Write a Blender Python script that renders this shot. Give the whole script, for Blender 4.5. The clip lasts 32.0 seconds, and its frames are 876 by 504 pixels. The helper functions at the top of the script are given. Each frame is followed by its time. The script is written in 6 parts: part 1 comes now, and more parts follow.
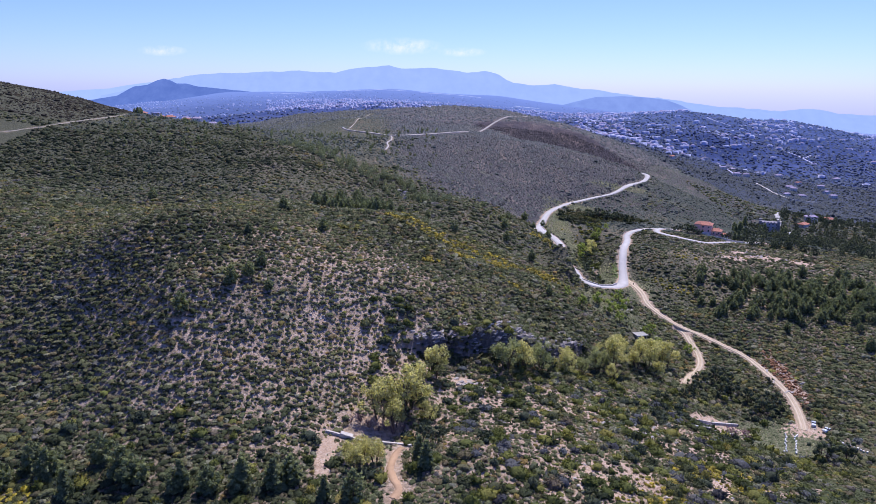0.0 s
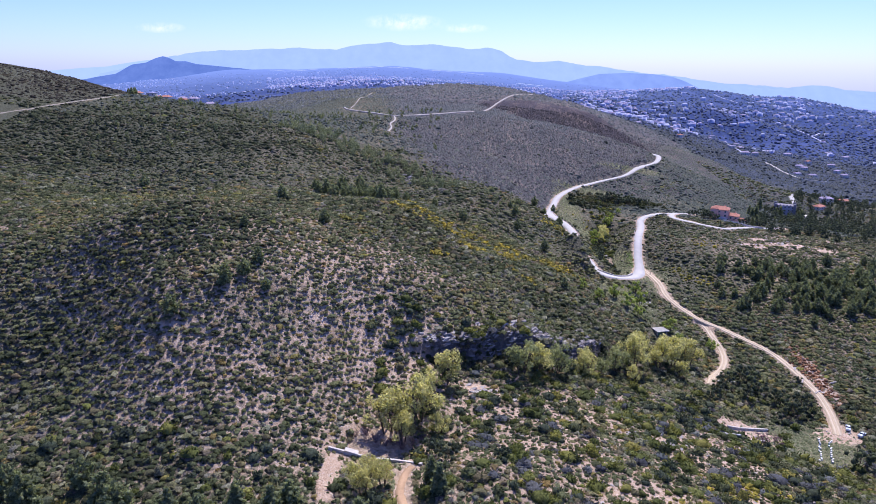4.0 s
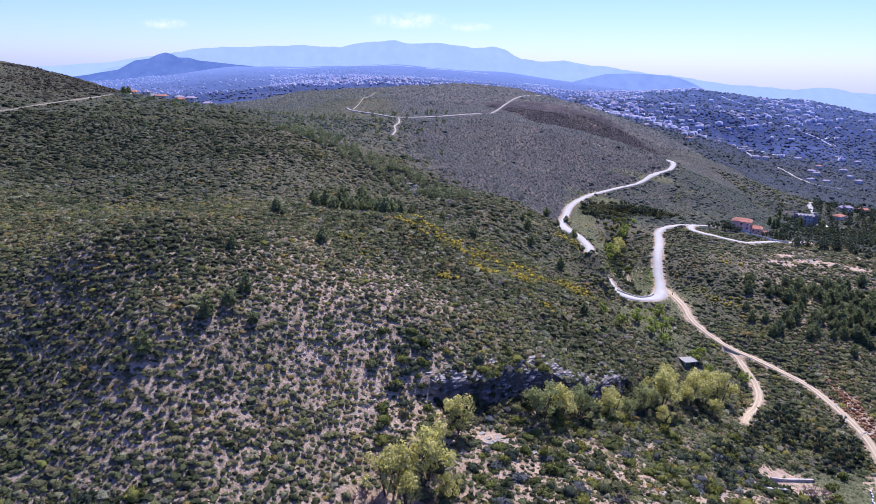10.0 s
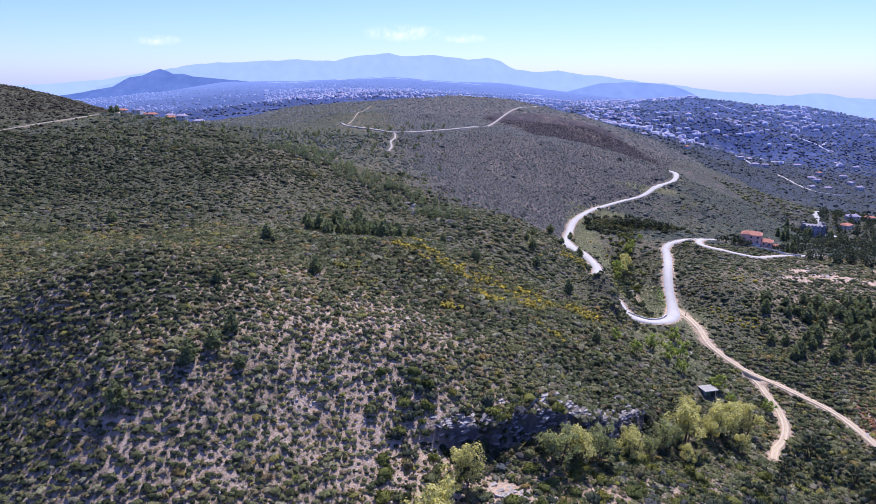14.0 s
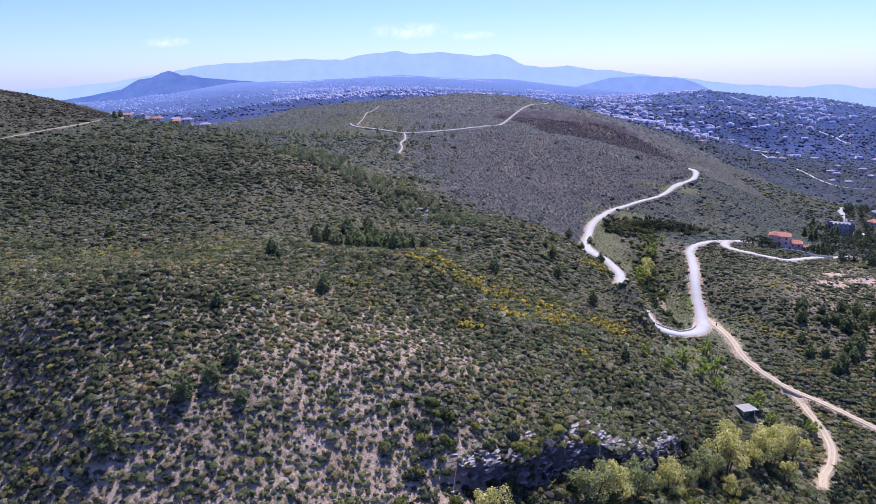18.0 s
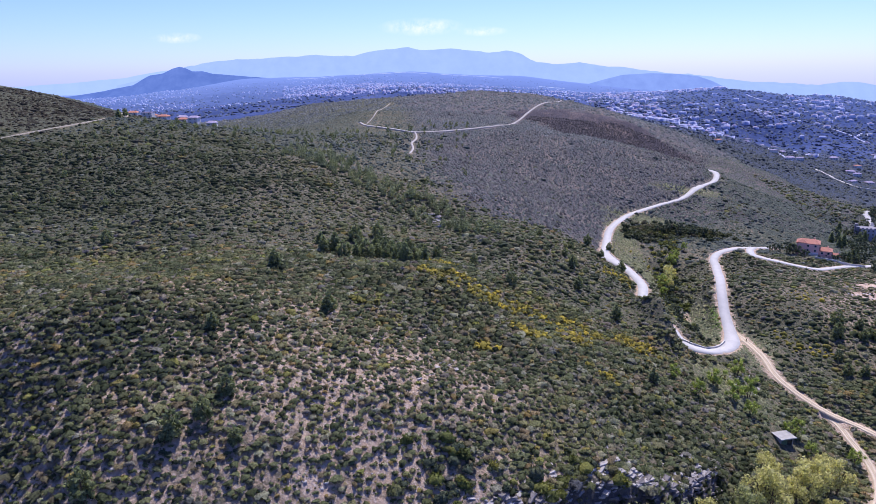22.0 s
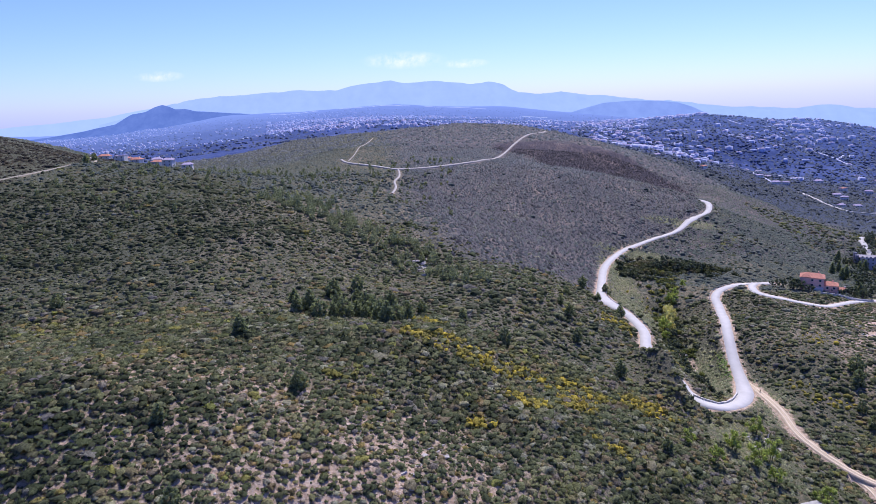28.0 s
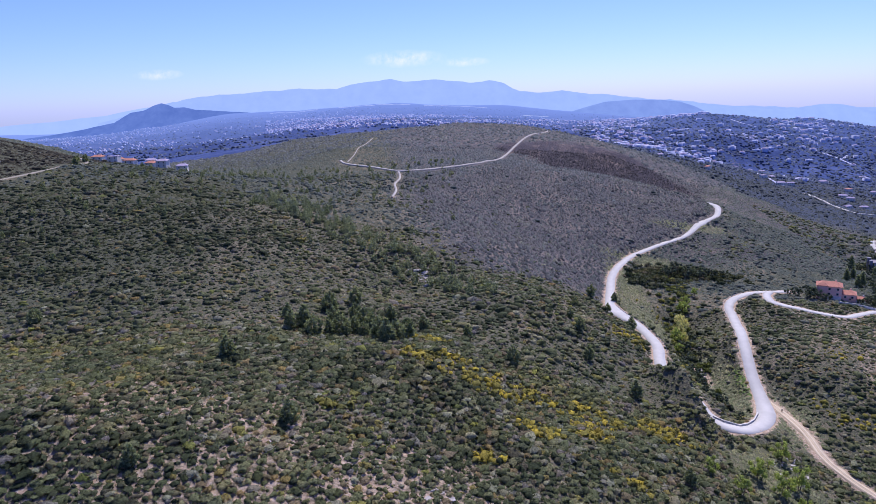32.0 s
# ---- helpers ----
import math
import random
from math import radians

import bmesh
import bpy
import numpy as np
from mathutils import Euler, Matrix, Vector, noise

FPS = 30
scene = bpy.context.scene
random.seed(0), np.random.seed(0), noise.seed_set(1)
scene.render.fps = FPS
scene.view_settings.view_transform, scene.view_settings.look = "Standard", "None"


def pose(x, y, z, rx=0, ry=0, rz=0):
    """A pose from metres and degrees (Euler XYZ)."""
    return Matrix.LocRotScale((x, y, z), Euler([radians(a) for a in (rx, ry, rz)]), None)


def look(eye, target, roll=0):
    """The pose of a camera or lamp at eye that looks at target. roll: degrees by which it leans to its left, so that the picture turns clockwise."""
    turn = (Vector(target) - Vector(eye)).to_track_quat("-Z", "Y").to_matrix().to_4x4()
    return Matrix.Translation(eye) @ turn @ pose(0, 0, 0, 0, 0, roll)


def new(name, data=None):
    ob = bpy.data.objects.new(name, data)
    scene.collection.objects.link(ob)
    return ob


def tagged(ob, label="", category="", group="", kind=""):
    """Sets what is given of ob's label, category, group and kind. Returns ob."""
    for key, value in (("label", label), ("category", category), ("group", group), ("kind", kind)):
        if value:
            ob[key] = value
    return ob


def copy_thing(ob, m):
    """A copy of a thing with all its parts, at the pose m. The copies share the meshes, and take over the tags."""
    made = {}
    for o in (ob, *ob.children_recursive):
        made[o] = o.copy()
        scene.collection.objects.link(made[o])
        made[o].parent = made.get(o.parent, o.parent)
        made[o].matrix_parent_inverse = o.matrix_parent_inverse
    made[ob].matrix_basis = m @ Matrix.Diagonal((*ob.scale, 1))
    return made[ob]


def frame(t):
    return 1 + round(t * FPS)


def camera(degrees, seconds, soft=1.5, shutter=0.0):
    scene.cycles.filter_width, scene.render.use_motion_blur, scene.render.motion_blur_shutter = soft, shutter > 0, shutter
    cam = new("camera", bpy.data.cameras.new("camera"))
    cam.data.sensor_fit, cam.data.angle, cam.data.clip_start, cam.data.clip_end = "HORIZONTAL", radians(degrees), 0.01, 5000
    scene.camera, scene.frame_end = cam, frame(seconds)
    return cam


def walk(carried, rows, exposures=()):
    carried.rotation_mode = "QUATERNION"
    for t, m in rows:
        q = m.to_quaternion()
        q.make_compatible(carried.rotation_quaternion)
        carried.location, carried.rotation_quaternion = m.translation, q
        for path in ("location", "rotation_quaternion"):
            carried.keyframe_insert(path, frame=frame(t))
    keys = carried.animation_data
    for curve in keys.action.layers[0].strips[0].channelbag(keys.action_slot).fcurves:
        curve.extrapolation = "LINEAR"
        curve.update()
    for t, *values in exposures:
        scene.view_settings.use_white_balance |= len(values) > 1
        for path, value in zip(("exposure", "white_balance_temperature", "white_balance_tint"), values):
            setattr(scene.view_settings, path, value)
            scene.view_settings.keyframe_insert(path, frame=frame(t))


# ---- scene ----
cam = camera(66.0, 32.0, soft=0.7)


def aim(x, y, z, yaw, pitch, roll):
    """A camera pose from its place and its turn in degrees."""
    return pose(x, y, z) @ pose(0, 0, 0, 90 + pitch, 0, yaw) @ pose(0, 0, 0, 0, 0, roll)


PATH = [
    (0, aim(0.00, 0.00, 150.00, 0.000, -13.739, 0.578)),
    (0.5, aim(-0.58, 2.92, 150.16, -0.033, -14.349, -0.230)),
    (1, aim(-1.13, 5.87, 150.33, -0.731, -15.927, 0.471)),
    (1.5, aim(-1.59, 8.64, 150.43, -0.261, -15.814, 0.601)),
    (2, aim(-1.92, 11.26, 150.49, -0.095, -16.025, 0.576)),
    (2.5, aim(-2.19, 13.74, 150.66, -0.083, -15.998, 0.492)),
    (3, aim(-2.50, 16.09, 150.91, -0.085, -15.865, 0.555)),
    (3.5, aim(-2.85, 18.32, 151.20, 0.171, -15.584, 0.381)),
    (5.5, aim(-3.58, 28.21, 151.83, -0.196, -15.733, 0.897)),
    (6, aim(-3.78, 30.65, 152.04, -0.172, -16.260, 1.291)),
    (6.5, aim(-4.04, 33.03, 152.23, -0.099, -15.780, 0.895)),
    (7, aim(-4.42, 35.44, 152.36, -0.014, -15.954, 0.768)),
    (7.5, aim(-4.87, 37.90, 152.58, 0.504, -15.552, 0.207)),
    (8, aim(-5.17, 40.26, 152.78, 0.432, -14.952, 0.497)),
    (8.5, aim(-5.36, 42.58, 152.98, 0.050, -15.058, 0.265)),
    (9, aim(-5.53, 45.00, 153.20, -0.198, -15.140, 0.800)),
    (9.5, aim(-5.71, 47.48, 153.28, 0.010, -15.453, 1.108)),
    (10, aim(-5.99, 49.98, 153.39, 0.347, -15.718, 0.937)),
    (10.5, aim(-6.32, 52.39, 153.58, 0.616, -15.158, 0.624)),
    (11, aim(-6.63, 54.72, 153.80, 0.124, -15.341, 0.428)),
    (11.5, aim(-6.87, 57.05, 153.83, 0.686, -14.844, 0.910)),
    (12, aim(-6.99, 59.33, 153.97, -0.229, -14.646, 1.205)),
    (12.5, aim(-7.15, 61.69, 154.13, -0.037, -15.394, 2.054)),
    (13, aim(-7.43, 64.14, 154.32, 0.620, -15.907, 0.445)),
    (13.5, aim(-7.56, 66.46, 154.48, 0.329, -15.626, -0.085)),
    (14, aim(-7.82, 68.83, 154.69, 0.132, -14.784, 0.001)),
    (14.5, aim(-8.22, 71.33, 154.86, 0.672, -14.623, -0.407)),
    (15, aim(-8.63, 73.91, 154.97, 0.831, -14.879, -0.266)),
    (15.5, aim(-9.07, 76.48, 155.06, 1.282, -14.717, -0.462)),
    (17.5, aim(-9.97, 85.75, 155.88, 1.245, -15.109, -0.720)),
    (18, aim(-10.05, 87.81, 156.17, 1.059, -15.019, -0.978)),
    (18.5, aim(-10.12, 89.82, 156.52, 0.675, -15.167, -1.064)),
    (19, aim(-10.20, 91.89, 156.80, 0.326, -14.615, -0.857)),
    (19.5, aim(-10.44, 94.31, 156.99, 0.304, -15.380, -0.808)),
    (20, aim(-10.90, 96.93, 157.06, 0.265, -16.414, 0.983)),
    (20.5, aim(-11.45, 99.56, 157.06, 1.040, -15.269, 0.596)),
    (21, aim(-11.87, 102.19, 157.02, 2.406, -15.367, -0.865)),
    (21.5, aim(-12.02, 104.48, 157.13, 2.427, -15.444, -1.607)),
    (22, aim(-12.01, 106.43, 157.43, 1.907, -15.297, -0.855)),
    (22.5, aim(-11.95, 108.38, 157.80, 0.065, -15.450, -0.392)),
    (23, aim(-12.06, 110.43, 158.09, 0.926, -16.084, 1.189)),
    (23.5, aim(-12.24, 112.30, 158.40, 1.376, -14.368, -0.568)),
    (24, aim(-12.39, 114.27, 158.71, 0.411, -14.613, -0.625)),
    (24.5, aim(-12.58, 116.48, 159.03, 1.179, -15.300, 0.121)),
    (25, aim(-12.70, 118.54, 159.28, 1.131, -14.257, 0.266)),
    (25.5, aim(-12.64, 120.64, 159.39, 0.809, -15.223, -0.208)),
    (27.5, aim(-11.66, 130.35, 160.09, 1.752, -16.081, 1.094)),
    (28, aim(-11.35, 132.62, 160.51, 0.774, -12.799, -2.167)),
    (28.5, aim(-11.29, 134.93, 160.60, -1.054, -17.373, 2.992)),
    (29, aim(-11.60, 137.18, 160.62, 1.392, -15.831, 0.895)),
    (29.5, aim(-11.83, 139.35, 160.75, 1.996, -14.378, -0.462)),
    (30, aim(-11.79, 141.47, 160.84, 0.186, -14.016, -1.334)),
    (30.5, aim(-11.95, 143.68, 161.07, 0.557, -14.719, -0.112)),
    (31, aim(-12.24, 145.92, 161.44, 0.930, -13.650, -2.017)),
    (31.5, aim(-12.50, 148.05, 161.63, 1.257, -13.607, -0.474)),
    (32, aim(-12.57, 150.00, 161.73, 0.776, -12.917, -2.080)),
]
walk(cam, PATH, [(0.0, 0.40, 6060, 21), (1.0, 0.36, 6060, 21), (2.0, 0.54, 6060, 21), (3.5, 0.60, 6060, 21), (8.0, 0.60, 6060, 21), (20.0, 0.58, 6060, 21), (24.0, 0.48, 6040, 21), (28.0, 0.50, 6040, 21), (30.0, 0.40, 6010, 21), (32.0, 0.36, 6010, 21)])

# ---- sky and sun ----
SUN_AZIMUTH, SUN_HEIGHT = 18.0, 57.0  # degrees clockwise from +y, and above the horizon
world = bpy.data.worlds.new("sky")
scene.world = world
world.use_nodes = True
wn, wl = world.node_tree.nodes, world.node_tree.links
wn.clear()
sky = wn.new("ShaderNodeTexSky")
sky.sky_type, sky.sun_disc = "NISHITA", False
sky.sun_elevation, sky.sun_rotation = radians(SUN_HEIGHT), radians(SUN_AZIMUTH)
sky.altitude, sky.air_density, sky.dust_density, sky.ozone_density = 1500, 1.0, 1.1, 3.5
back = wn.new("ShaderNodeBackground")
back.inputs["Strength"].default_value = 0.099
wout = wn.new("ShaderNodeOutputWorld")
tint = wn.new("ShaderNodeMix")
tint.data_type, tint.blend_type = "RGBA", "MULTIPLY"
tint.inputs[0].default_value, tint.inputs[7].default_value = 1.0, (0.72, 0.82, 1.42, 1)
wl.new(sky.outputs["Color"], tint.inputs[6])
wl.new(tint.outputs[2], back.inputs["Color"])
wl.new(back.outputs["Background"], wout.inputs["Surface"])

sun = new("sun", bpy.data.lights.new("sun", "SUN"))
sun.data.energy, sun.data.angle, sun.data.color = 4.1, radians(0.6), (1.0, 0.93, 0.80)
_a, _e = radians(SUN_AZIMUTH), radians(SUN_HEIGHT)
sun.matrix_world = look(Vector((math.sin(_a) * math.cos(_e), math.cos(_a) * math.cos(_e), math.sin(_e))) * 900, (0, 0, 0))

# ---- materials ----
def nodes_of(name, rough=0.9, spec=0.2):
    m = bpy.data.materials.new(name)
    m.use_nodes = True
    nt = m.node_tree
    b = nt.nodes["Principled BSDF"]
    b.inputs["Roughness"].default_value = rough
    b.inputs["Specular IOR Level"].default_value = spec
    return m, nt, b


def noise_tex(nt, scale, detail=4.0, rough=0.6):
    co = nt.nodes.new("ShaderNodeTexCoord")
    n = nt.nodes.new("ShaderNodeTexNoise")
    n.inputs["Scale"].default_value, n.inputs["Detail"].default_value, n.inputs["Roughness"].default_value = scale, detail, rough
    nt.links.new(co.outputs["Object"], n.inputs["Vector"])
    return n.outputs["Fac"]


def ramp(nt, fac, stops):
    r = nt.nodes.new("ShaderNodeValToRGB")
    while len(r.color_ramp.elements) < len(stops):
        r.color_ramp.elements.new(0.5)
    for e, (p, c) in zip(r.color_ramp.elements, stops):
        e.position, e.color = p, (*c, 1)
    nt.links.new(fac, r.inputs["Fac"])
    return r.outputs["Color"]


def blend(nt, fac, a, b, kind="MIX"):
    x = nt.nodes.new("ShaderNodeMix")
    x.data_type, x.blend_type = "RGBA", kind
    for socket, v in ((x.inputs[0], fac), (x.inputs[6], a), (x.inputs[7], b)):
        if isinstance(v, (int, float)):
            socket.default_value = v
        elif isinstance(v, tuple):
            socket.default_value = (*v, 1)
        else:
            nt.links.new(v, socket)
    return x.outputs[2]


def bump(nt, b, height, strength, distance):
    n = nt.nodes.new("ShaderNodeBump")
    n.inputs["Strength"].default_value, n.inputs["Distance"].default_value = strength, distance
    nt.links.new(height, n.inputs["Height"])
    nt.links.new(n.outputs["Normal"], b.inputs["Normal"])


def attr(nt, name):
    a = nt.nodes.new("ShaderNodeAttribute")
    a.attribute_name = name
    return a.outputs["Fac"]


def island(nt):
    return nt.nodes.new("ShaderNodeNewGeometry").outputs["Random Per Island"]


def plain(name, colour, rough=0.8, scale=3.0, spread=0.25, metal=0.0, relief=0.0):
    """A worn one-colour surface: grain and blotches at two scales."""
    m, nt, b = nodes_of(name, rough)
    lo, hi = tuple(c * (1 - spread) for c in colour), tuple(min(1, c * (1 + spread)) for c in colour)
    fine = ramp(nt, noise_tex(nt, scale * 6), [(0.3, lo), (0.7, hi)])
    broad = ramp(nt, noise_tex(nt, scale * 0.4), [(0.35, lo), (0.65, hi)])
    nt.links.new(blend(nt, 0.5, fine, broad), b.inputs["Base Color"])
    b.inputs["Metallic"].default_value = metal
    if relief:
        bump(nt, b, noise_tex(nt, scale * 8), 0.6, relief)
    return m


def leafy(name, stops, rough=0.85, per="island", thin=0.0, contrast=1.0):
    """Foliage whose tone differs from clump to clump and within each clump."""
    m, nt, b = nodes_of(name, rough, 0.12)
    if per == "island":
        tone = island(nt)
    else:
        tone = nt.nodes.new("ShaderNodeObjectInfo").outputs["Random"]
    base = ramp(nt, tone, stops)
    grain = ramp(nt, noise_tex(nt, 2.2, 5), [(0.3, (1 - 0.58 * contrast,) * 3), (0.5, (0.96, 0.96, 0.94)), (0.7, (1 + 0.6 * contrast, 1 + 0.58 * contrast, 1 + 0.5 * contrast))])
    col = blend(nt, 1.0, base, grain, "MULTIPLY")
    stand = ramp(nt, noise_tex(nt, 0.035, 5, 0.65), [(0.32, (0.78, 0.84, 0.80)), (0.5, (1.0, 1.0, 1.0)), (0.68, (1.26, 1.16, 0.98))])
    col = blend(nt, 1.0, col, stand, "MULTIPLY")
    nt.links.new(col, b.inputs["Base Color"])
    bump(nt, b, noise_tex(nt, 5.0, 4), 0.8, 0.25)
    if thin:  # light that comes through the leaves
        t, x = nt.nodes.new("ShaderNodeBsdfTranslucent"), nt.nodes.new("ShaderNodeMixShader")
        nt.links.new(blend(nt, 1.0, col, (1.4, 1.4, 1.0), "MULTIPLY"), t.inputs["Color"])
        x.inputs["Fac"].default_value = thin
        nt.links.new(b.outputs["BSDF"], x.inputs[1])
        nt.links.new(t.outputs["BSDF"], x.inputs[2])
        nt.links.new(x.outputs["Shader"], nt.nodes["Material Output"].inputs["Surface"])
    return m


def ground_material():
    m, nt, b = nodes_of("hillside_soil", 0.95, 0.1)
    soil = ramp(nt, noise_tex(nt, 0.35, 8, 0.7), [(0.25, (0.30, 0.205, 0.14)), (0.5, (0.47, 0.345, 0.25)), (0.75, (0.60, 0.48, 0.38))])
    stones = ramp(nt, noise_tex(nt, 1.6, 6, 0.75), [(0.52, (0, 0, 0)), (0.66, (1, 1, 1))])
    soil = blend(nt, stones, soil, (0.60, 0.54, 0.48))
    mat_low = ramp(nt, noise_tex(nt, 0.9, 8, 0.75), [(0.25, (0.046, 0.052, 0.034)), (0.5, (0.078, 0.084, 0.056)), (0.75, (0.13, 0.128, 0.095))])
    # heath ground: its cool grey takes in some distance haze
    heath = ramp(nt, noise_tex(nt, 0.25, 8, 0.75), [(0.3, (0.056, 0.058, 0.064)), (0.55, (0.080, 0.083, 0.090)), (0.8, (0.120, 0.124, 0.128))])
    scorched = ramp(nt, noise_tex(nt, 0.25, 8, 0.75), [(0.3, (0.024, 0.024, 0.038)), (0.7, (0.044, 0.043, 0.060))])
    heath = blend(nt, attr(nt, "burnt"), heath, scorched)
    low = blend(nt, attr(nt, "heath"), mat_low, heath)
    grass = ramp(nt, noise_tex(nt, 0.5, 6, 0.7), [(0.3, (0.085, 0.10, 0.055)), (0.7, (0.17, 0.18, 0.10))])
    low = blend(nt, attr(nt, "grass"), low, grass)
    # threads of naked soil that run between the bushes
    co = nt.nodes.new("ShaderNodeTexCoord")
    wob = nt.nodes.new("ShaderNodeTexNoise")
    wob.inputs["Scale"].default_value, wob.inputs["Detail"].default_value = 0.45, 4.0
    nt.links.new(co.outputs["Object"], wob.inputs["Vector"])
    bent = nt.nodes.new("ShaderNodeVectorMath")
    bent.operation = "MULTIPLY_ADD"
    nt.links.new(wob.outputs["Color"], bent.inputs[0])
    bent.inputs[1].default_value = (2.6, 2.6, 0.0)
    nt.links.new(co.outputs["Object"], bent.inputs[2])
    flat = nt.nodes.new("ShaderNodeVectorMath")
    flat.operation = "MULTIPLY"
    nt.links.new(bent.outputs[0], flat.inputs[0])
    flat.inputs[1].default_value = (1, 1, 0.0)
    cells = nt.nodes.new("ShaderNodeTexVoronoi")
    cells.feature = "DISTANCE_TO_EDGE"
    cells.inputs["Scale"].default_value = 0.36
    nt.links.new(flat.outputs[0], cells.inputs["Vector"])
    thread = ramp(nt, cells.outputs["Distance"], [(0.0, (1, 1, 1)), (0.10, (0.55, 0.55, 0.55)), (0.2, (0, 0, 0))])
    threads = nt.nodes.new("ShaderNodeMath")
    threads.operation = "MULTIPLY"
    nt.links.new(thread, threads.inputs[0])
    nt.links.new(ramp(nt, attr(nt, "bare"), [(0.08, (0.0, 0.0, 0.0)), (0.35, (0.85, 0.85, 0.85))]), threads.inputs[1])
    low = blend(nt, threads.outputs[0], low, soil)
    edge = nt.nodes.new("ShaderNodeMath")
    edge.operation, edge.use_clamp = "MULTIPLY_ADD", True
    rough_edge = noise_tex(nt, 0.7, 5, 0.7)
    nt.links.new(rough_edge, edge.inputs[0])
    edge.inputs[1].default_value = 1.6
    edge2 = nt.nodes.new("ShaderNodeMath")
    edge2.operation = "MULTIPLY_ADD"
    nt.links.new(attr(nt, "bare"), edge2.inputs[0])
    edge2.inputs[1].default_value, edge2.inputs[2].default_value = 2.5, -1.35
    nt.links.new(edge2.outputs[0], edge.inputs[2])
    top = blend(nt, edge.outputs[0], low, soil)
    rock = ramp(nt, noise_tex(nt, 0.9, 8, 0.8), [(0.3, (0.05, 0.047, 0.048)), (0.55, (0.11, 0.105, 0.105)), (0.75, (0.24, 0.23, 0.225))])
    top = blend(nt, attr(nt, "rock"), top, rock)
    # low fields: haze blue painted into the base colour, stronger where remote
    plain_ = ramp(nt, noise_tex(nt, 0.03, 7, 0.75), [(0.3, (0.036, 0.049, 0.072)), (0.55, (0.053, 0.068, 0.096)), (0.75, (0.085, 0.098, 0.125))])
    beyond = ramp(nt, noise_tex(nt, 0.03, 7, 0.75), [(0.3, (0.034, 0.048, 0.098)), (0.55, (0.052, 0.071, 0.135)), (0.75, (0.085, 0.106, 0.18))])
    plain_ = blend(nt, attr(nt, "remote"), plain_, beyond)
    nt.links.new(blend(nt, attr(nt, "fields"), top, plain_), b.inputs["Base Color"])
    bump(nt, b, noise_tex(nt, 0.8, 8, 0.75), 1.0, 0.8)
    return m


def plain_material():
    """The far lowland: fields, scrub and streets, with haze blue painted into the colour."""
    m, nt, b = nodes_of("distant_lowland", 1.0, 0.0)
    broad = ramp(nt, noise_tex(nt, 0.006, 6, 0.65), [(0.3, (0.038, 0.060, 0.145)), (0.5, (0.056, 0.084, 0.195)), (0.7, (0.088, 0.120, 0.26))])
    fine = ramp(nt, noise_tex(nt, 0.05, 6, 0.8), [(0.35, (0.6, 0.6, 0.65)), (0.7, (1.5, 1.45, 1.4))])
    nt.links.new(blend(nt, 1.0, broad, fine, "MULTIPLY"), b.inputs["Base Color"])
    mix_haze_glow(nt, b)
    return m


def mix_haze_glow(nt, b):
    """Paints haze on a distant surface: blue emission, mixed in more as y grows."""
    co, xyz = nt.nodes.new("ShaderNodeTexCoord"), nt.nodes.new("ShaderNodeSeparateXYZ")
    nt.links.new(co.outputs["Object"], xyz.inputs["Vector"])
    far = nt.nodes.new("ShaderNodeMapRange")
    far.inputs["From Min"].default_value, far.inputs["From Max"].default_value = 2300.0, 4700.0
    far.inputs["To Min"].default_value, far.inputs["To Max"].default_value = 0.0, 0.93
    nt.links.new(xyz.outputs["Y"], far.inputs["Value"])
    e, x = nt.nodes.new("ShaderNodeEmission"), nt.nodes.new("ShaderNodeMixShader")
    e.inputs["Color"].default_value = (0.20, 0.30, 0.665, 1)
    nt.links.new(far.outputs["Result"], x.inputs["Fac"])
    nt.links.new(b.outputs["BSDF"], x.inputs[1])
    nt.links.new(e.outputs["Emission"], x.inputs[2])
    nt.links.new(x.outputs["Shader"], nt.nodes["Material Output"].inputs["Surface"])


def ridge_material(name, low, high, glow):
    """A backdrop of pure emission; the haze before it is part of its colour."""
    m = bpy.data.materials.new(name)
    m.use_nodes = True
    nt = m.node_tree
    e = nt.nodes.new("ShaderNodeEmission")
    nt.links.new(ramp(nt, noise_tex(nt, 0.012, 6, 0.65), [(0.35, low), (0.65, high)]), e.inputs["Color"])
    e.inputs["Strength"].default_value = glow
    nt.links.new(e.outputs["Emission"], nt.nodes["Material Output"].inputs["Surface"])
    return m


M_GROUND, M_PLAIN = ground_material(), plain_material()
M_SCRUB = leafy("garrigue_scrub", [(0.0, (0.068, 0.084, 0.042)), (0.25, (0.111, 0.132, 0.069)), (0.5, (0.152, 0.172, 0.093)), (0.66, (0.188, 0.19, 0.106)), (0.75, (0.160, 0.135, 0.088)), (0.84, (0.291, 0.305, 0.216)), (0.90, (0.169, 0.16, 0.159)), (0.95, (0.244, 0.185, 0.080)), (1.0, (0.207, 0.235, 0.070))], thin=0.38, contrast=1.15)
M_YOUNG = leafy("young_pine_needles", [(0.0, (0.19, 0.22, 0.135)), (0.5, (0.26, 0.29, 0.185)), (1.0, (0.34, 0.37, 0.24))], thin=0.48)
M_TUFT = leafy("dry_tufts", [(0.0, (0.07, 0.07, 0.034)), (0.4, (0.14, 0.125, 0.067)), (0.7, (0.24, 0.19, 0.109)), (1.0, (0.34, 0.28, 0.176))], thin=0.2)
# heath raised to blue-grey, the far hill's haze painted into it
M_HEATH = leafy("heath_scrub", [(0.0, (0.066, 0.070, 0.083)), (0.3, (0.095, 0.102, 0.120)), (0.7, (0.120, 0.132, 0.149)), (0.92, (0.148, 0.165, 0.172)), (1.0, (0.177, 0.20, 0.184))], thin=0.35, contrast=0.9)
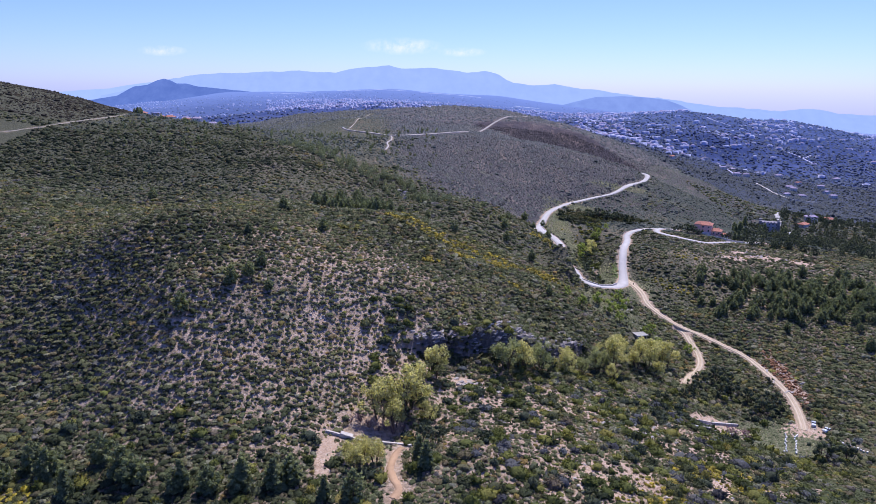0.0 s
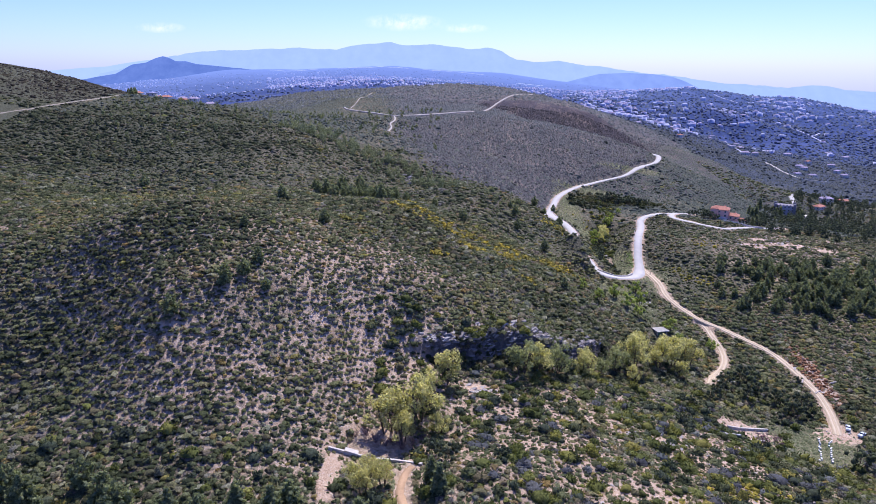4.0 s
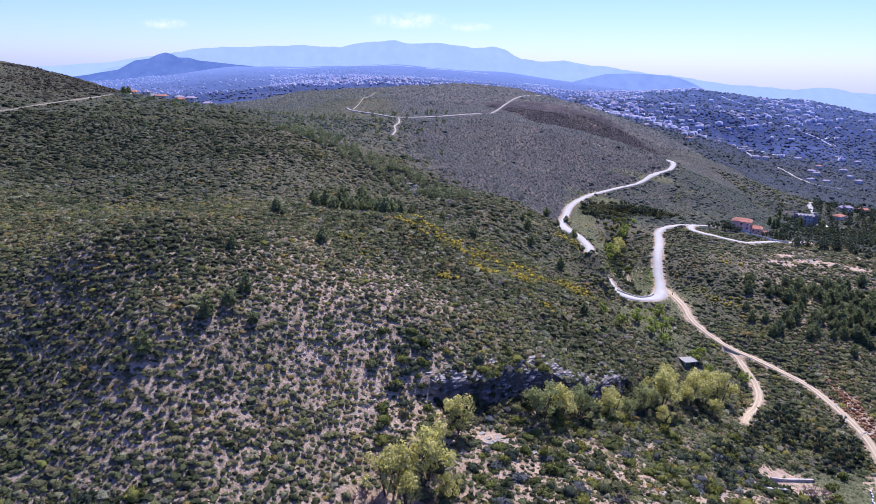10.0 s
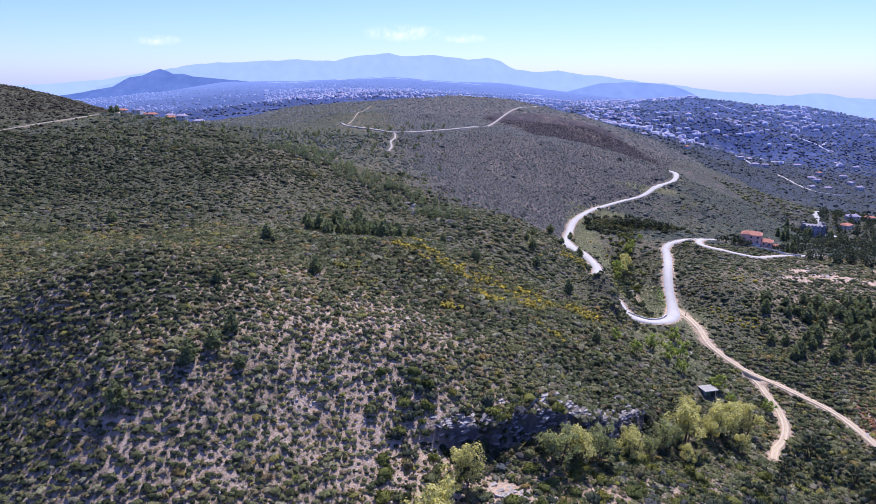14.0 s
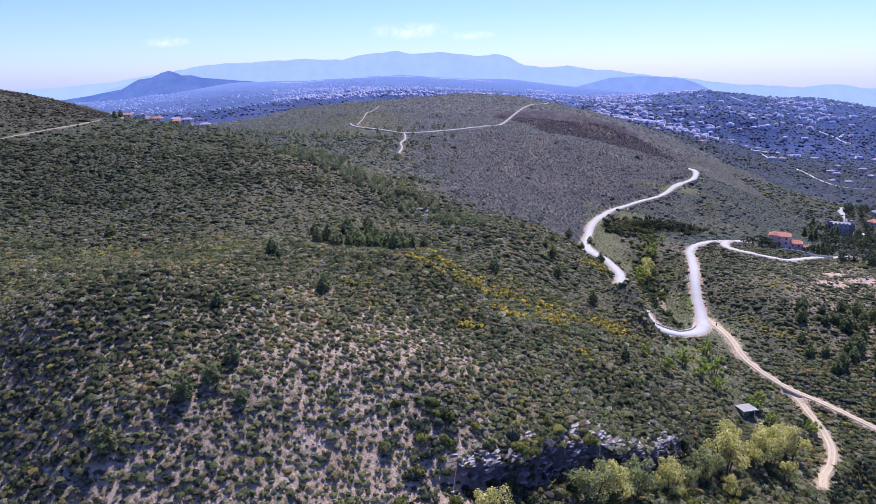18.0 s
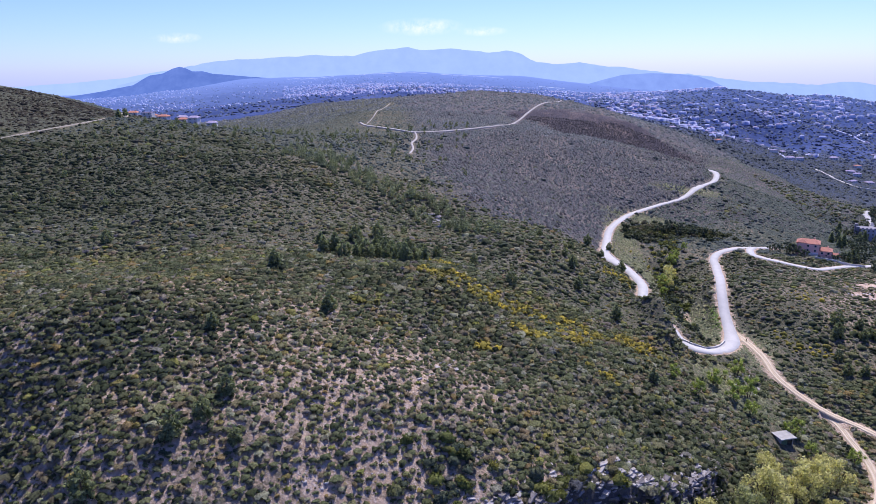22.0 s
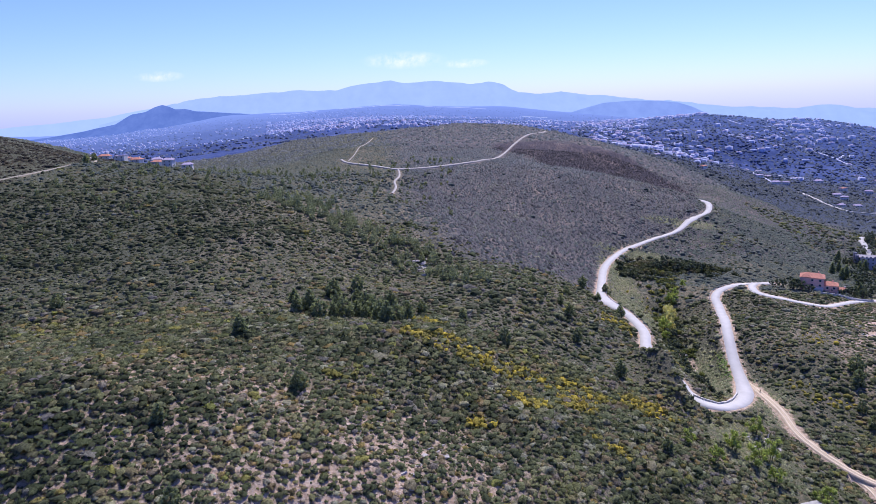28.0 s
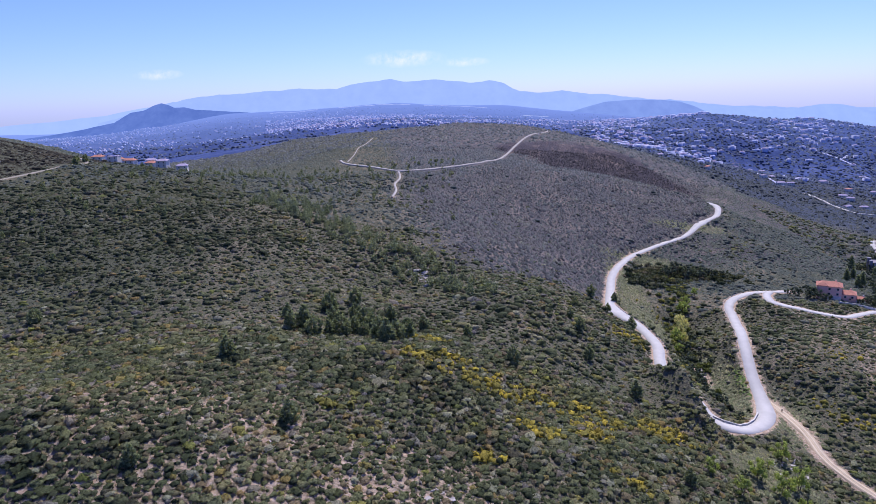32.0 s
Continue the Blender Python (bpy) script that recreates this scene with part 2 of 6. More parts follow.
M_HEATH_DARK = leafy("dark_purple_heath", [(0.0, (0.028, 0.029, 0.042)), (0.6, (0.040, 0.040, 0.055)), (1.0, (0.056, 0.055, 0.070))], thin=0.3, contrast=0.6)
# the heath further back, lighter and bluer to imitate haze
M_HEATH_TOP = leafy("haze_paled_heath", [(0.0, (0.085, 0.10, 0.117)), (0.4, (0.121, 0.138, 0.159)), (0.8, (0.152, 0.172, 0.193)), (1.0, (0.188, 0.21, 0.224))], thin=0.35, contrast=0.9)
M_GARDEN = leafy("garden_evergreens", [(0.0, (0.052, 0.070, 0.052)), (0.5, (0.082, 0.105, 0.074)), (0.85, (0.10, 0.12, 0.08)), (1.0, (0.16, 0.19, 0.08))], thin=0.35)
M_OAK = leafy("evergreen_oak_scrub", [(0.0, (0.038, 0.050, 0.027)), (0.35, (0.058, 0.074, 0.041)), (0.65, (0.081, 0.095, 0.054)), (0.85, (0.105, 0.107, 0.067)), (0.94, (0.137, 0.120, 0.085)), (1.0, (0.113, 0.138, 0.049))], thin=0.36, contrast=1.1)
M_MAQUIS = leafy("dark_brown_maquis", [(0.0, (0.036, 0.034, 0.028)), (0.6, (0.052, 0.049, 0.038)), (1.0, (0.072, 0.066, 0.05))], thin=0.25, contrast=0.7)
M_GORSE = leafy("gorse_bloom", [(0.0, (0.11, 0.115, 0.045)), (0.4, (0.20, 0.185, 0.045)), (0.7, (0.30, 0.255, 0.05)), (1.0, (0.44, 0.36, 0.05))], thin=0.25)
M_PINE = leafy("pine_needles", [(0.0, (0.125, 0.155, 0.092)), (0.5, (0.19, 0.225, 0.13)), (1.0, (0.28, 0.31, 0.175))], thin=0.5)
# flank scrub, its grey-green shifted towards blue for haze
M_FLANK = leafy("grey_green_flank_scrub", [(0.0, (0.078, 0.098, 0.092)), (0.5, (0.108, 0.132, 0.120)), (0.9, (0.138, 0.16, 0.144)), (1.0, (0.184, 0.19, 0.161))], thin=0.35, contrast=0.9)
M_LEAF = leafy("spring_leaves", [(0.0, (0.42, 0.41, 0.17)), (0.5, (0.56, 0.535, 0.25)), (1.0, (0.69, 0.65, 0.37))], thin=0.52)
M_GREYLEAF = leafy("grey_green_leaves", [(0.0, (0.23, 0.26, 0.13)), (0.5, (0.32, 0.35, 0.18)), (1.0, (0.42, 0.44, 0.26))], thin=0.5)
M_FRESH = leafy("fresh_green_leaves", [(0.0, (0.22, 0.28, 0.07)), (0.5, (0.33, 0.40, 0.11)), (1.0, (0.45, 0.50, 0.18))], thin=0.46)
M_GRASS = leafy("rough_bank_grass", [(0.0, (0.14, 0.165, 0.095)), (0.5, (0.205, 0.23, 0.14)), (1.0, (0.31, 0.32, 0.21))], thin=0.35)
M_LUSH = leafy("lush_bank_grass", [(0.0, (0.10, 0.16, 0.05)), (0.5, (0.15, 0.23, 0.075)), (1.0, (0.22, 0.30, 0.11))], thin=0.35)
M_RUST = leafy("rusty_dry_brush", [(0.0, (0.14, 0.075, 0.045)), (0.6, (0.26, 0.14, 0.085)), (1.0, (0.38, 0.24, 0.16))], thin=0.2)
M_OLIVE = leafy("olive_green_shrubs", [(0.0, (0.085, 0.105, 0.037)), (0.5, (0.141, 0.165, 0.053)), (0.85, (0.207, 0.215, 0.063)), (1.0, (0.282, 0.25, 0.074))], thin=0.38)
M_REDBUD = leafy("mauve_blossom", [(0.0, (0.20, 0.11, 0.15)), (1.0, (0.36, 0.22, 0.28))], thin=0.3)
M_STEM = plain("bare_mauve_stems", (0.21, 0.145, 0.145), 0.95, 1.0, 0.3)
M_BARK = plain("bark", (0.11, 0.085, 0.065), 0.95, 2.0, 0.4)
M_FARTRACK = plain("trodden_stony_track", (0.35, 0.33, 0.305), 0.95, 0.5, 0.25)
M_ROAD = plain("pale_road_concrete", (0.45, 0.445, 0.435), 0.85, 0.5, 0.12)
M_TAN = plain("tan_clay_path", (0.44, 0.30, 0.19), 0.95, 0.5, 0.25, relief=0.1)
M_DIRT = plain("pale_dirt", (0.46, 0.375, 0.265), 0.95, 0.5, 0.22, relief=0.1)
M_RUT = plain("packed_wheel_rut", (0.53, 0.445, 0.33), 0.95, 0.6, 0.15)
M_VERGE = plain("gravel_verge", (0.30, 0.27, 0.22), 0.95, 0.7, 0.35)
M_CONCRETE = plain("weathered_concrete", (0.50, 0.48, 0.45), 0.9, 0.8, 0.2)
M_STONE = plain("grey_limestone", (0.40, 0.375, 0.355), 0.95, 0.7, 0.4, relief=0.2)
# rock for the ledge's face, darker than the grey limestone
M_DARKSTONE = plain("dark_ledge_face_rock", (0.20, 0.185, 0.18), 0.95, 0.7, 0.45, relief=0.2)
# unlit ranges: glowing blues that stand in for distance haze
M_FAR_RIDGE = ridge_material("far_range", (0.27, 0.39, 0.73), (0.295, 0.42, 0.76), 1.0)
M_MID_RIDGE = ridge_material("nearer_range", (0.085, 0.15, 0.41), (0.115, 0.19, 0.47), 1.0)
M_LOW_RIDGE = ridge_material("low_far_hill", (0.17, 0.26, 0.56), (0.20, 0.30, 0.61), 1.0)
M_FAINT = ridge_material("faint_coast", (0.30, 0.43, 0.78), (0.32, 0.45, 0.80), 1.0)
M_WALL = plain("pale_render", (0.62, 0.60, 0.58), 0.9, 0.6, 0.12)
M_PINK = plain("salmon_render", (0.80, 0.47, 0.39), 0.9, 0.6, 0.12)
M_TILE = plain("terracotta_tiles", (0.42, 0.195, 0.145), 0.9, 1.5, 0.25, relief=0.05)
M_DARK = plain("dark_window_glass", (0.03, 0.035, 0.045), 0.2, 1.0, 0.2)
# pale strips on the far plain, bright by emission and not by daylight
M_PALE_GLOW = ridge_material("pale_far_strip_glow", (0.40, 0.48, 0.74), (0.46, 0.54, 0.78), 1.0)
# far walls and roofs: haze tint in the colour, haze emission mixed in below
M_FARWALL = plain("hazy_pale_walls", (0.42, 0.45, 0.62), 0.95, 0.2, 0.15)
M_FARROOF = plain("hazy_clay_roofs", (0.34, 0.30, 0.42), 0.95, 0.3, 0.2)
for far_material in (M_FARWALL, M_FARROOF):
    mix_haze_glow(far_material.node_tree, far_material.node_tree.nodes["Principled BSDF"])
# ---- helpers for meshes ----
def mesh_of(name, verts, faces, material, smooth=False):
    """A mesh from arrays: faces all with the same number of corners."""
    verts, faces = np.asarray(verts, np.float32), np.asarray(faces, np.int32)
    me = bpy.data.meshes.new(name)
    n, k = faces.shape
    me.vertices.add(len(verts))
    me.vertices.foreach_set("co", verts.ravel())
    me.loops.add(n * k)
    me.loops.foreach_set("vertex_index", faces.ravel())
    me.polygons.add(n)
    me.polygons.foreach_set("loop_start", np.arange(0, n * k, k, dtype=np.int32))
    if smooth:
        me.polygons.foreach_set("use_smooth", np.ones(n, bool))
    me.update(calc_edges=True)
    me.materials.append(material)
    return me


def part(name, bm, material, parent=None, label=""):
    """Links a bmesh (or a ready mesh) as one mesh object under a thing or a part."""
    if isinstance(bm, bmesh.types.BMesh):
        me = bpy.data.meshes.new(name)
        bm.to_mesh(me)
        bm.free()
        me.materials.append(material)
    else:
        me = bm
    ob = new(name, me)
    ob.parent = parent
    if label:
        ob["label"] = label
    return ob


def box(bm, x0, x1, y0, y1, z0, z1, bevel=0.0):
    v = [bm.verts.new(p) for p in ((x0, y0, z0), (x1, y0, z0), (x1, y1, z0), (x0, y1, z0), (x0, y0, z1), (x1, y0, z1), (x1, y1, z1), (x0, y1, z1))]
    f = [bm.faces.new([v[i] for i in q]) for q in ((3, 2, 1, 0), (4, 5, 6, 7), (0, 1, 5, 4), (1, 2, 6, 5), (2, 3, 7, 6), (3, 0, 4, 7))]
    if bevel:
        bmesh.ops.bevel(bm, geom=list({e for q in f for e in q.edges}), offset=bevel, segments=1, affect="EDGES")
    return bm


TABLE = np.random.RandomState(7).rand(256, 256)


def lattice(x, y, size, seed=0):
    """Smooth noise from 0 to 1 with bumps of that size in metres."""
    u, v = np.asarray(x, float) / size + 17.3 * seed, np.asarray(y, float) / size + 9.1 * seed
    i, j = np.floor(u).astype(int), np.floor(v).astype(int)
    a, b = u - i, v - j
    a, b = a * a * (3 - 2 * a), b * b * (3 - 2 * b)
    t = TABLE
    return ((t[i % 256, j % 256] * (1 - a) + t[(i + 1) % 256, j % 256] * a) * (1 - b) + (t[i % 256, (j + 1) % 256] * (1 - a) + t[(i + 1) % 256, (j + 1) % 256] * a) * b)


def fractal(x, y, size, seed=0, octaves=4):
    out, amp = 0.0, 0.5
    for k in range(octaves):
        out = out + amp * lattice(x, y, size / 2**k, seed + k)
        amp /= 2
    return out / (1 - 0.5**octaves)


# ---- the land ----
# heights of the land, feature by feature: x, y, z
VALLEY_FLOOR = [(-140, 150, 38), (-70, 172, 46), (-20, 194, 40), (28, 170, 41), (12, 178, 46), (66, 184, 38), (12, 235, 44), (45, 281, 41),
                (105, 268, 18), (128, 262, 10), (160, 266, 9), (107, 280, 20), (128, 309, 17), (103, 326, 26), (200, 230, 14), (270, 240, 22),
                (60, 120, 40), (-60, 90, 44), (150, 100, 36), (0, 0, 40), (240, 0, 40), (-240, 0, 60)]
WEST_SLOPE = [(-63, 186, 50), (-90, 202, 56), (-136, 214, 50), (-92, 235, 80), (-77, 235, 76), (-123, 240, 70), (-42, 237, 61), (-50, 240, 68),
              (-66, 247, 79), (-96, 255, 86), (-32, 266, 74), (-130, 270, 93), (-23, 274, 74), (-116, 275, 95), (27, 277, 58), (-149, 280, 88),
              (-106, 286, 97), (-54, 301, 87), (13, 303, 68), (-7, 304, 69), (-77, 317, 90), (11, 322, 71), (49, 334, 53), (10, 341, 67)]
WEST_BENCH = [(-34, 348, 87), (-132, 351, 86), (-6, 358, 80), (-151, 365, 82), (-138, 377, 88), (-39, 378, 79), (57, 397, 51), (-236, 430, 94),
              (14, 431, 78), (-32, 437, 75), (-113, 460, 100), (-27, 463, 77), (-131, 479, 97), (-143, 500, 103), (14, 524, 79), (-75, 570, 98),
              (-91, 588, 95), (-200, 300, 90), (-260, 320, 95), (-300, 430, 105), (-180, 620, 112)]
EAST_BANK = [(81, 382, 42), (76, 412, 46), (123, 421, 30), (137, 353, 22), (156, 378, 28), (140, 356, 27), (194, 349, 22), (209, 337, 20),
             (176, 329, 17), (146, 409, 36), (144, 433, 42), (213, 450, 35), (228, 458, 36), (131, 462, 43), (202, 503, 36), (169, 524, 41),
             (85, 455, 45), (74, 500, 48), (105, 455, 31), (120, 520, 26), (290, 420, 30), (300, 560, 24), (330, 330, 30)]
FAR_HILL = [(118, 621, 44), (168, 634, 36), (234, 661, 39), (10, 720, 93), (33, 797, 99), (-57, 793, 94), (237, 763, 55), (280, 952, 38),
            (197, 1013, 86), (405, 959, -8), (-9, 1506, 106), (375, 751, -7), (290, 640, 16)]
FAR_CREASE = [(55, 802, 98), (84, 802, 94), (113, 802, 89), (142, 800, 83), (172, 798, 76), (203, 795, 67), (80, 885, 86), (126, 878, 72), (160, 872, 63), (195, 865, 54), (232, 858, 46)]
WEST_HILL = [(-290, 549, 118), (-246, 590, 117), (-292, 684, 120), (-340, 650, 131), (-420, 640, 152), (-560, 640, 160), (-460, 420, 116), (-440, 740, 146), (-385, 692, 140), (-520, 900, 140), (-440, 900, 121)]
HOLLOW = [(-250, 790, 100), (-190, 790, 92), (-140, 790, 92), (-310, 800, 107), (-360, 820, 112), (-310, 880, 96), (-282, 1000, 78), (-200, 1000, 90), (-148, 1000, 103), (-380, 1000, 70)]


DISTANT = [(-314, 1500, 88), (-455, 1500, 54), (4, 1500, 112), (174, 1500, 96), (206, 1150, 92), (302, 1150, 62), (315, 950, 42), (388, 950, 18),
           (410, 800, 4), (-1000, 2600, 24), (-693, 2600, 46), (-185, 2600, 86),
           (218, 2600, 54), (665, 3400, 10), (1221, 3400, -10), (1624, 3400, -40), (-2400, 4500, -12), (-1900, 4300, 22),
           (-1345, 4500, 110), (-308, 4500, 128), (380, 4500, 102), (1074, 4500, 8), (2470, 4500, -96), (-900, 1500, 0), (-800, 800, 160)]
TOWN_HILL = [(540, 1500, -12), (668, 1502, -40), (878, 1560, -70), (664, 1172, -46), (552, 1872, 10), (860, 2072, -72), (917, 2274, 5), (1160, 2149, -67), (1199, 2369, -30), (1500, 2300, -80),
             (545, 2700, 42), (755, 2700, 44), (965, 2700, 66), (1130, 2700, 50), (1283, 2700, 28), (1400, 2700, 36), (1537, 2700, 10), (1720, 2700, -30)]
OUTER = [(0, -600, 70), (-600, -200, 120), (600, -200, 50), (700, 500, 5), (900, 900, -50), (-1500, 2600, 0), (-1400, 600, 120)]


def land(x, y):
    """Height of the bare land: a smooth sheet through the heights above."""
    x, y = np.asarray(x, float), np.asarray(y, float)
    out = LAND_W[-3] + LAND_W[-2] * x / 500 + LAND_W[-1] * y / 500
    for (px, py, _), w in zip(LAND_P, LAND_W):
        out = out + w * np.sqrt(((x - px) ** 2 + (y - py) ** 2) / 250000 + 0.0004)
    return out


LAND_P = VALLEY_FLOOR + WEST_SLOPE + WEST_BENCH + EAST_BANK + FAR_HILL + FAR_CREASE + WEST_HILL + HOLLOW + DISTANT + TOWN_HILL + OUTER
_p = np.array(LAND_P, float)
_n = len(_p)
_k = np.sqrt(((_p[:, None, :2] - _p[None, :, :2]) ** 2).sum(-1) / 250000 + 0.0004) - 0.004 * np.eye(_n)
_q = np.c_[np.ones(_n), _p[:, :2] / 500]
LAND_W = np.linalg.solve(np.block([[_k, _q], [_q.T, np.zeros((3, 3))]]), np.r_[_p[:, 2], 0, 0, 0])


def smooth_line(points, step=2.0):
    """A curve through the points, at even steps."""
    p = np.array(points, float)
    q = np.vstack([2 * p[0] - p[1], p, 2 * p[-1] - p[-2]])
    out = []
    for i in range(1, len(q) - 2):
        n = max(2, int(np.linalg.norm(q[i + 1] - q[i]) / step))
        t = np.linspace(0, 1, n, endpoint=False)[:, None]
        out.append(0.5 * (2 * q[i] + (q[i + 1] - q[i - 1]) * t + (2 * q[i - 1] - 5 * q[i] + 4 * q[i + 1] - q[i + 2]) * t**2 + (3 * q[i] - q[i - 1] - 3 * q[i + 1] + q[i + 2]) * t**3))
    return np.vstack(out + [p[-1:]])


ROAD_LINE = [(228, 818), (234, 806), (238, 783), (236, 763), (228, 740), (218, 722), (203, 706), (192, 693), (176, 673), (154, 658), (137, 643), (120, 625),
             (104, 597), (94, 574), (88, 553), (82, 530), (77, 508), (78, 493), (83, 478), (85, 460), (84, 446), (80, 431), (77, 414), (81, 403), (83, 394), (84, 387),
             (88, 381), (95, 380), (102, 385), (110, 394), (116, 406), (120, 420), (123, 434), (126, 446), (130, 460), (138, 484), (147, 512), (151, 528),
             (158, 540), (167, 548), (177, 554), (190, 557), (202, 559)]
VILLA_LINE = [(188, 556), (179, 541), (175, 524), (185, 512), (203, 504), (217, 511), (231, 519), (262, 530)]
TRACK_LINE = [(120, 423), (122, 408), (123, 390), (122, 373), (126, 361), (133, 351), (142, 344), (151, 335), (159, 325), (163, 310), (165, 294), (163, 280), (160, 270), (157, 262)]
BRANCH_LINE = [(131, 354), (134, 345), (134, 336), (134, 325), (131, 313), (125, 303), (119, 296), (115, 289)]
WEST_LINE = [(-330, 470), (-309, 515), (-301, 542), (-295, 564), (-289, 590), (-288, 625), (-293, 660), (-298, 690), (-330, 740)]
CREST_LINE = [(-128, 905), (-118, 876), (-96, 849), (-76, 822), (-56, 792), (-35, 780), (-15, 780), (6, 788), (26, 808), (48, 900), (74, 1000), (91, 1062), (122, 1180), (160, 1320), (182, 1420)]
CREST_SPUR = [(-126, 1250), (-124, 1150), (-121, 1061), (-117, 947), (-118, 890)]
DAM_LINE = [(-10.2, 188), (-12.3, 184), (-13.2, 176), (-12.0, 169.5), (-10.0, 164.5), (-11.5, 160)]
CREST_STUB = [(-56, 790), (-53, 760), (-51, 725), (-53, 695), (-50, 665), (-51, 636)]
LINES = [("road", ROAD_LINE, 5.1, 0.06), ("road", VILLA_LINE, 4.6, 0.06), ("dirt_track", TRACK_LINE, 3.7, 0.0), ("dirt_track", BRANCH_LINE, 3.0, 0.0),
         ("road", WEST_LINE, 2.1, -0.3), ("dirt_track", CREST_LINE, 2.6, -0.2), ("dirt_track", CREST_SPUR, 0.8, -0.3), ("dirt_track", CREST_STUB, 1.7, 0.1)]
LINES.append(("dirt_track", DAM_LINE, 2.2, 0.02))
LINES = [(a, b, c, d + (0.5 if 8 > i > 3 else 0.0) + (0.6 if i == 5 else 0.0)) for i, (a, b, c, d) in enumerate(LINES)]


def bends(c):
    """How much wider the road's half is in its bends."""
    out = np.zeros(len(c))
    for bx, by, br, bw in ((98, 382, 15, 1.1), (114, 402, 14, 1.0), (79, 497, 11, 1.8), (198, 700, 10, 1.2)):
        out = out + bw * np.exp(-((c[:, 0] - bx) ** 2 + (c[:, 1] - by) ** 2) / br**2)
    return out


# road bed: how far the land is levelled to the road, on a raster of 1 m
X0, Y0, NX, NY = -420, 100, 820, 1400
BED_W, BED_Z, BED_D = np.zeros((NX, NY)), np.zeros((NX, NY)), np.full((NX, NY), 99.0)
COURSES = []
for k_, (kind_, line_, width_, _) in enumerate(LINES):
    c = smooth_line(line_)
    spare_ = bends(c) if k_ == 0 else np.zeros(len(c))
    z = land(c[:, 0], c[:, 1])
    pad = np.r_[[z[0]] * 9, z, [z[-1]] * 9]
    z = np.convolve(pad, np.ones(19) / 19, "valid")
    COURSES.append(np.c_[c, z])
    for (cx, cy), cz, extra in zip(c, z, spare_):
        i, j = int(round(cx - X0)), int(round(cy - Y0))
        if not (16 < i < NX - 16 and 16 < j < NY - 16):
            continue
        gx, gy = np.mgrid[i - 14:i + 15, j - 14:j + 15]
        d = np.hypot(gx + X0 - cx, gy + Y0 - cy) - width_ / 2 - extra
        s = (slice(i - 14, i + 15), slice(j - 14, j + 15))
        near = d < BED_D[s]
        BED_D[s] = np.where(near, d, BED_D[s])
        BED_Z[s] = np.where(near, cz, BED_Z[s])
BED_D = np.maximum(BED_D, 0.0)
BED_W = np.clip(1 - (BED_D - 1.5) / 4.5, 0, 1)
BED_W = BED_W * BED_W * (3 - 2 * BED_W)


def raster(field, x, y, outside):
    """The field's value at places, read between its cells."""
    u, v = np.asarray(x, float) - X0, np.asarray(y, float) - Y0
    inside = (u > 0) & (v > 0) & (u < NX - 2) & (v < NY - 2)
    i, j = np.clip(u.astype(int), 0, NX - 2), np.clip(v.astype(int), 0, NY - 2)
    a, b = np.clip(u - i, 0, 1), np.clip(v - j, 0, 1)
    val = (field[i, j] * (1 - a) + field[i + 1, j] * a) * (1 - b) + (field[i, j + 1] * (1 - a) + field[i + 1, j + 1] * a) * b
    return np.where(inside, val, outside)


# a spur that hides a stretch of the road, and hollows along the ravine: x, y, radius, rise
HUMPS = [(74, 391, 5, 7.0), (75, 383, 5, 7.0), (77, 375, 5, 5.0), (71, 402, 6, 5.0), (71, 395, 6.5, 5.0), (72, 387, 6.5, 5.0), (72, 379, 6.5, 5.0), (70, 371, 7, 4.5), (60, 385, 9, 2.5), (104, 405, 9, -6), (106, 425, 10, -7), (107, 445, 11, -6), (108, 470, 12, -6), (114, 495, 12, -5), (122, 525, 13, -4), (97, 392, 7, -4)]


# the rock ledge: where it starts, its direction and its length
CLIFF = (-16, 239, 0.835, 0.55, 108)


def height(x, y):
    """Height of the ground with its humps, gullies and road beds."""
    x, y = np.asarray(x, float), np.asarray(y, float)
    z = land(x, y) + (fractal(x, y, 38, 1) - 0.5) * 5.0 + (fractal(x, y, 9, 5, 3) - 0.5) * 1.2
    z = z + np.clip((y - 1400) / 1500, 0, 1) * (fractal(x, y, 500, 3) - 0.5) * 40
    for px, py, r, rise in HUMPS:
        z = z + rise * np.exp(-((x - px) ** 2 + (y - py) ** 2) / r**2)
    off, window = ledge(x, y)
    z = z + window * 3.4 * np.tanh(off / 0.7) * np.exp(-((off / 13) ** 2))
    w = raster(BED_W, x, y, 0.0)
    return z * (1 - w) + raster(BED_Z, x, y, 0.0) * w


def ledge(x, y):
    """How far uphill of the rock ledge's edge a place lies, and how strong the ledge is there."""
    along = np.clip(((x - CLIFF[0]) * CLIFF[2] + (y - CLIFF[1]) * CLIFF[3]) / CLIFF[4], -1, 2)
    bow = 7 * np.sin(np.pi * np.clip(along, 0, 1)) + (fractal(x, y, 11, 77, 3) - 0.5) * 6
    off = -(x - CLIFF[0]) * CLIFF[3] + (y - CLIFF[1]) * CLIFF[2] + bow
    window = np.clip(along / 0.12, 0, 1) * np.clip((1 - along) / 0.15, 0, 1)
    return off, window


def rockness(x, y):
    off, window = ledge(x, y)
    return window * np.clip(1.6 - np.abs(off) / 1.6, 0, 1)


def fieldness(x, y):
    """1 on the low ground east of the far hill."""
    foot = np.interp(y, [500, 700, 850, 940, 1000, 1060, 1150, 1500, 1700], [560, 560, 545, 520, 480, 385, 340, 310, 270])
    return np.clip((x - foot + (fractal(x, y, 120, 45) - 0.5) * 60) / 60, 0, 1) * np.clip((y - 680) / 150, 0, 1)


